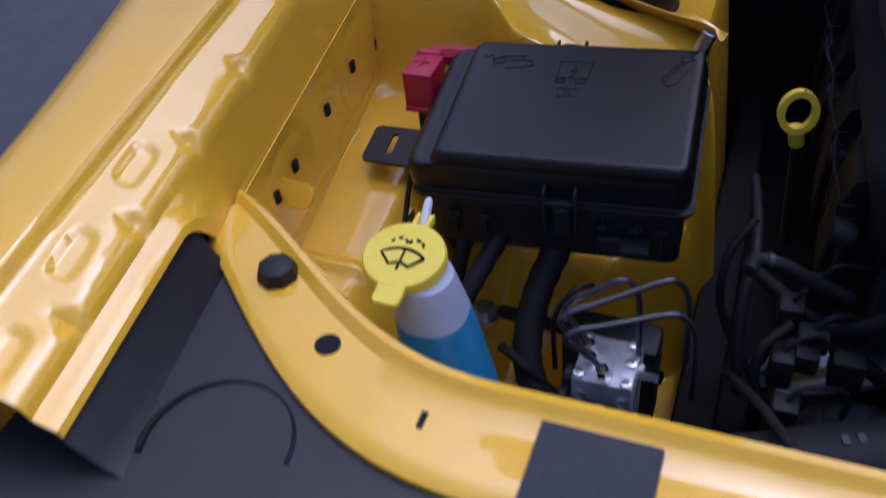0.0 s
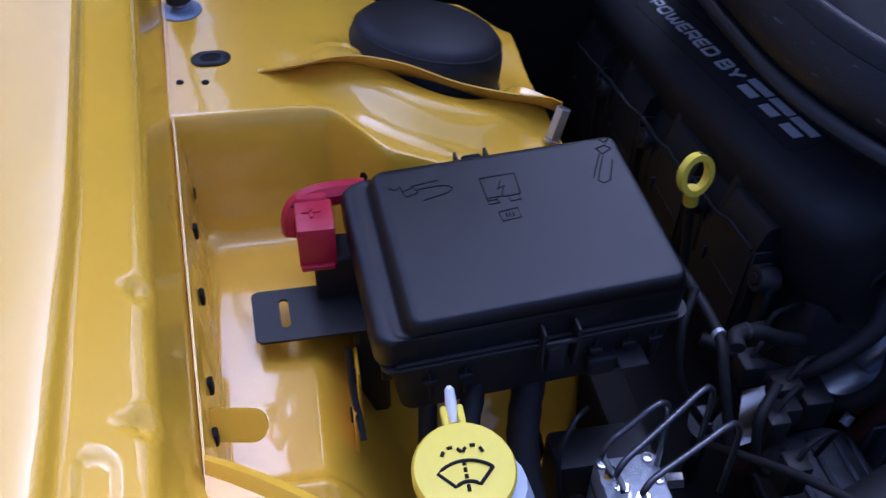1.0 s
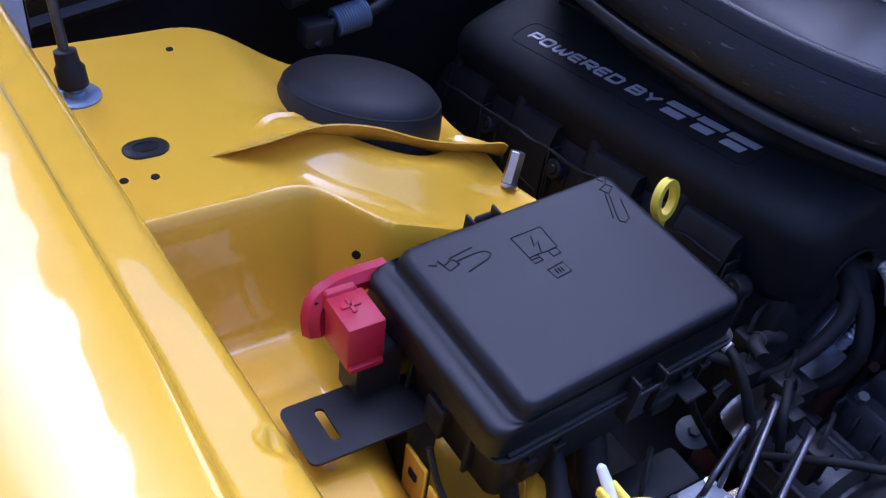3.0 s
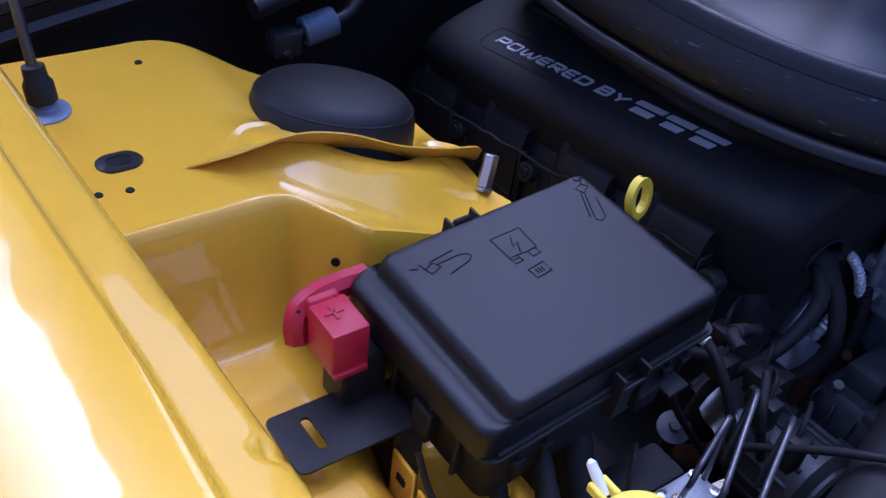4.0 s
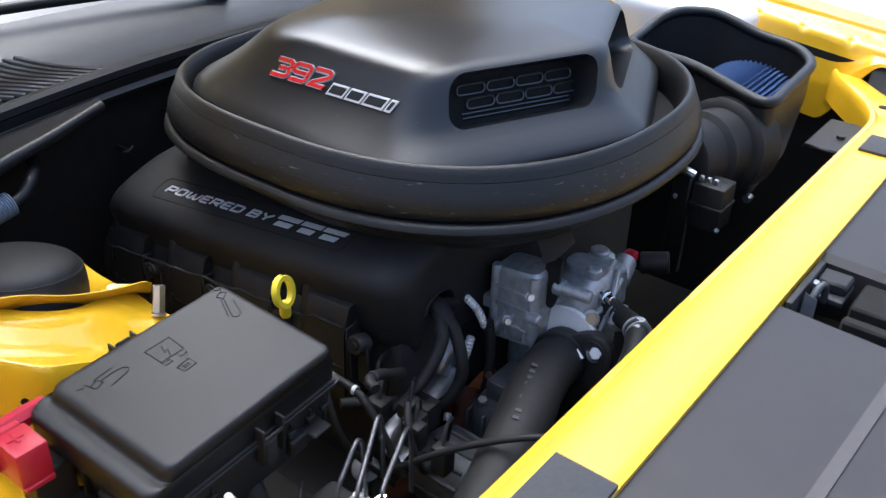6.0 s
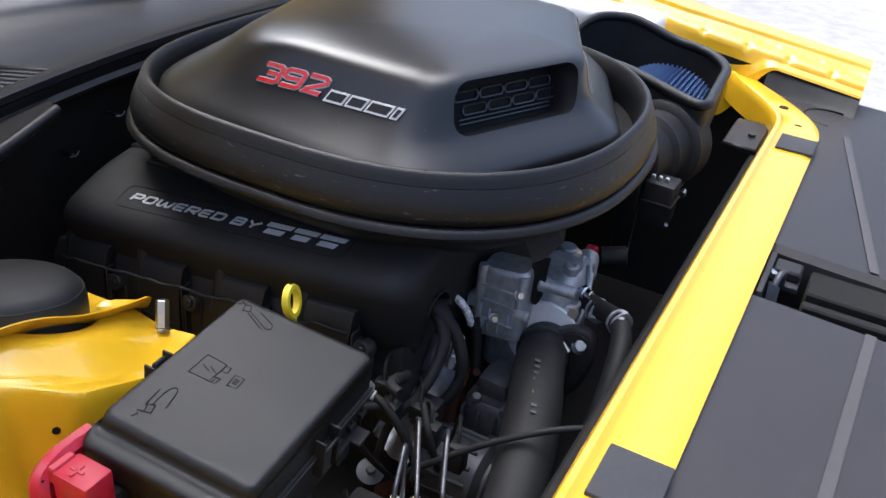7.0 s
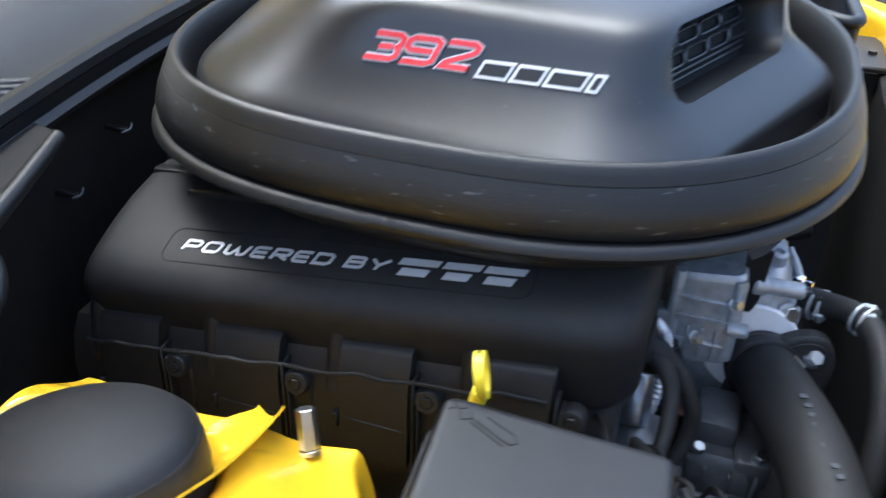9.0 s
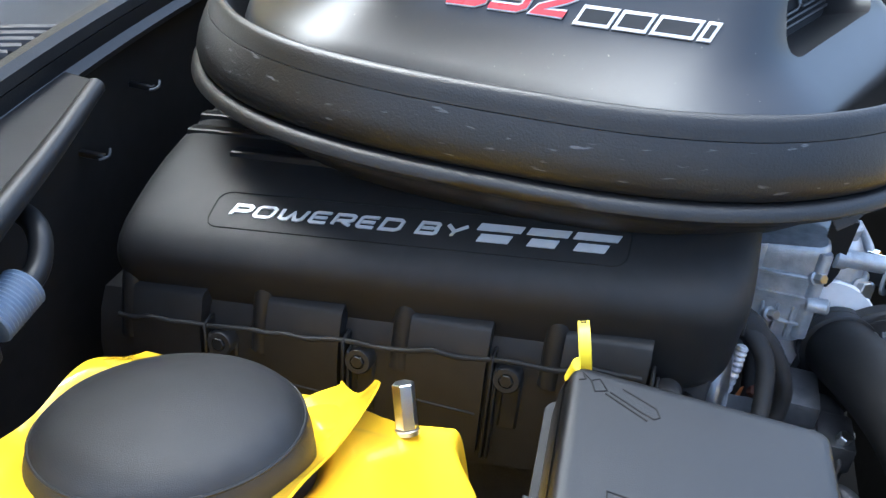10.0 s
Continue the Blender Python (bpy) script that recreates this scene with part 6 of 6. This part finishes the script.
part("pivot", lathe((-0.722, 0.59, 0.945), (0.1, 0, 1), [(0, 0.02), (0.02, 0.018), (0.028, 0.012)], 20), METAL, wp)
part("cap_nut", hexnut((-0.722, 0.59, 0.972), (0.1, 0, 1), 0.008, 0.008), ZINC, wp)

for x, y, z in ((-0.435, 0.272, 0.886), (-0.437, 0.188, 0.853)):
    cl = thing("wire_clip", (x, y, z), "small dull spring clip on the dark bulkhead", "clip", "bulkhead clips")
    part("foot", rbox(x - 0.03, x - 0.004, y - 0.003, y + 0.003, z - 0.003, z + 0.003, 0.001, 1), METAL, cl)
    part("arm", tube([(x - 0.006, y - 0.006, z), (x, y, z + 0.002), (x - 0.003, y + 0.008, z + 0.005)], 0.0013, 8), ALU_DULL, cl)

# corrugated sleeve on the bulkhead pipe
sv = thing("pipe_sleeve", (-0.348, -0.048, 0.86), "blue grey corrugated sleeve on a black pipe", "pipe sleeve")
SD = V(0.0, 0.62, 0.12).normalized()
sc = V(-0.348, -0.048, 0.881)
part("sleeve", lathe(sc - SD * 0.018, SD, [(0.0015 * k, 0.0148 + (0.0006 if k % 2 else -0.0005)) for k in range(25)], 28), SLEEVE, sv)
part("pipe", tube([sc - SD * 0.045 + V(0.01, 0, -0.012), sc - SD * 0.02, sc + SD * 0.03, sc + SD * 0.06 + V(-0.02, 0, 0.01), sc + V(-0.08, 0.09, 0.01)], 0.008, 12), METAL, sv)
part("connector", rbox(sc.x - 0.012, sc.x + 0.014, sc.y - 0.055, sc.y - 0.024, sc.z - 0.022, sc.z + 0.004, 0.004, 2), BLACK_PLASTIC, sv)

# ---- added underside closing the bay, its deep shade put into a near-black colour ----
ut = thing("undertray", (0.0, CY, 0.35), "black undertray and subframe closing the bay below", "undertray", kind="structure")
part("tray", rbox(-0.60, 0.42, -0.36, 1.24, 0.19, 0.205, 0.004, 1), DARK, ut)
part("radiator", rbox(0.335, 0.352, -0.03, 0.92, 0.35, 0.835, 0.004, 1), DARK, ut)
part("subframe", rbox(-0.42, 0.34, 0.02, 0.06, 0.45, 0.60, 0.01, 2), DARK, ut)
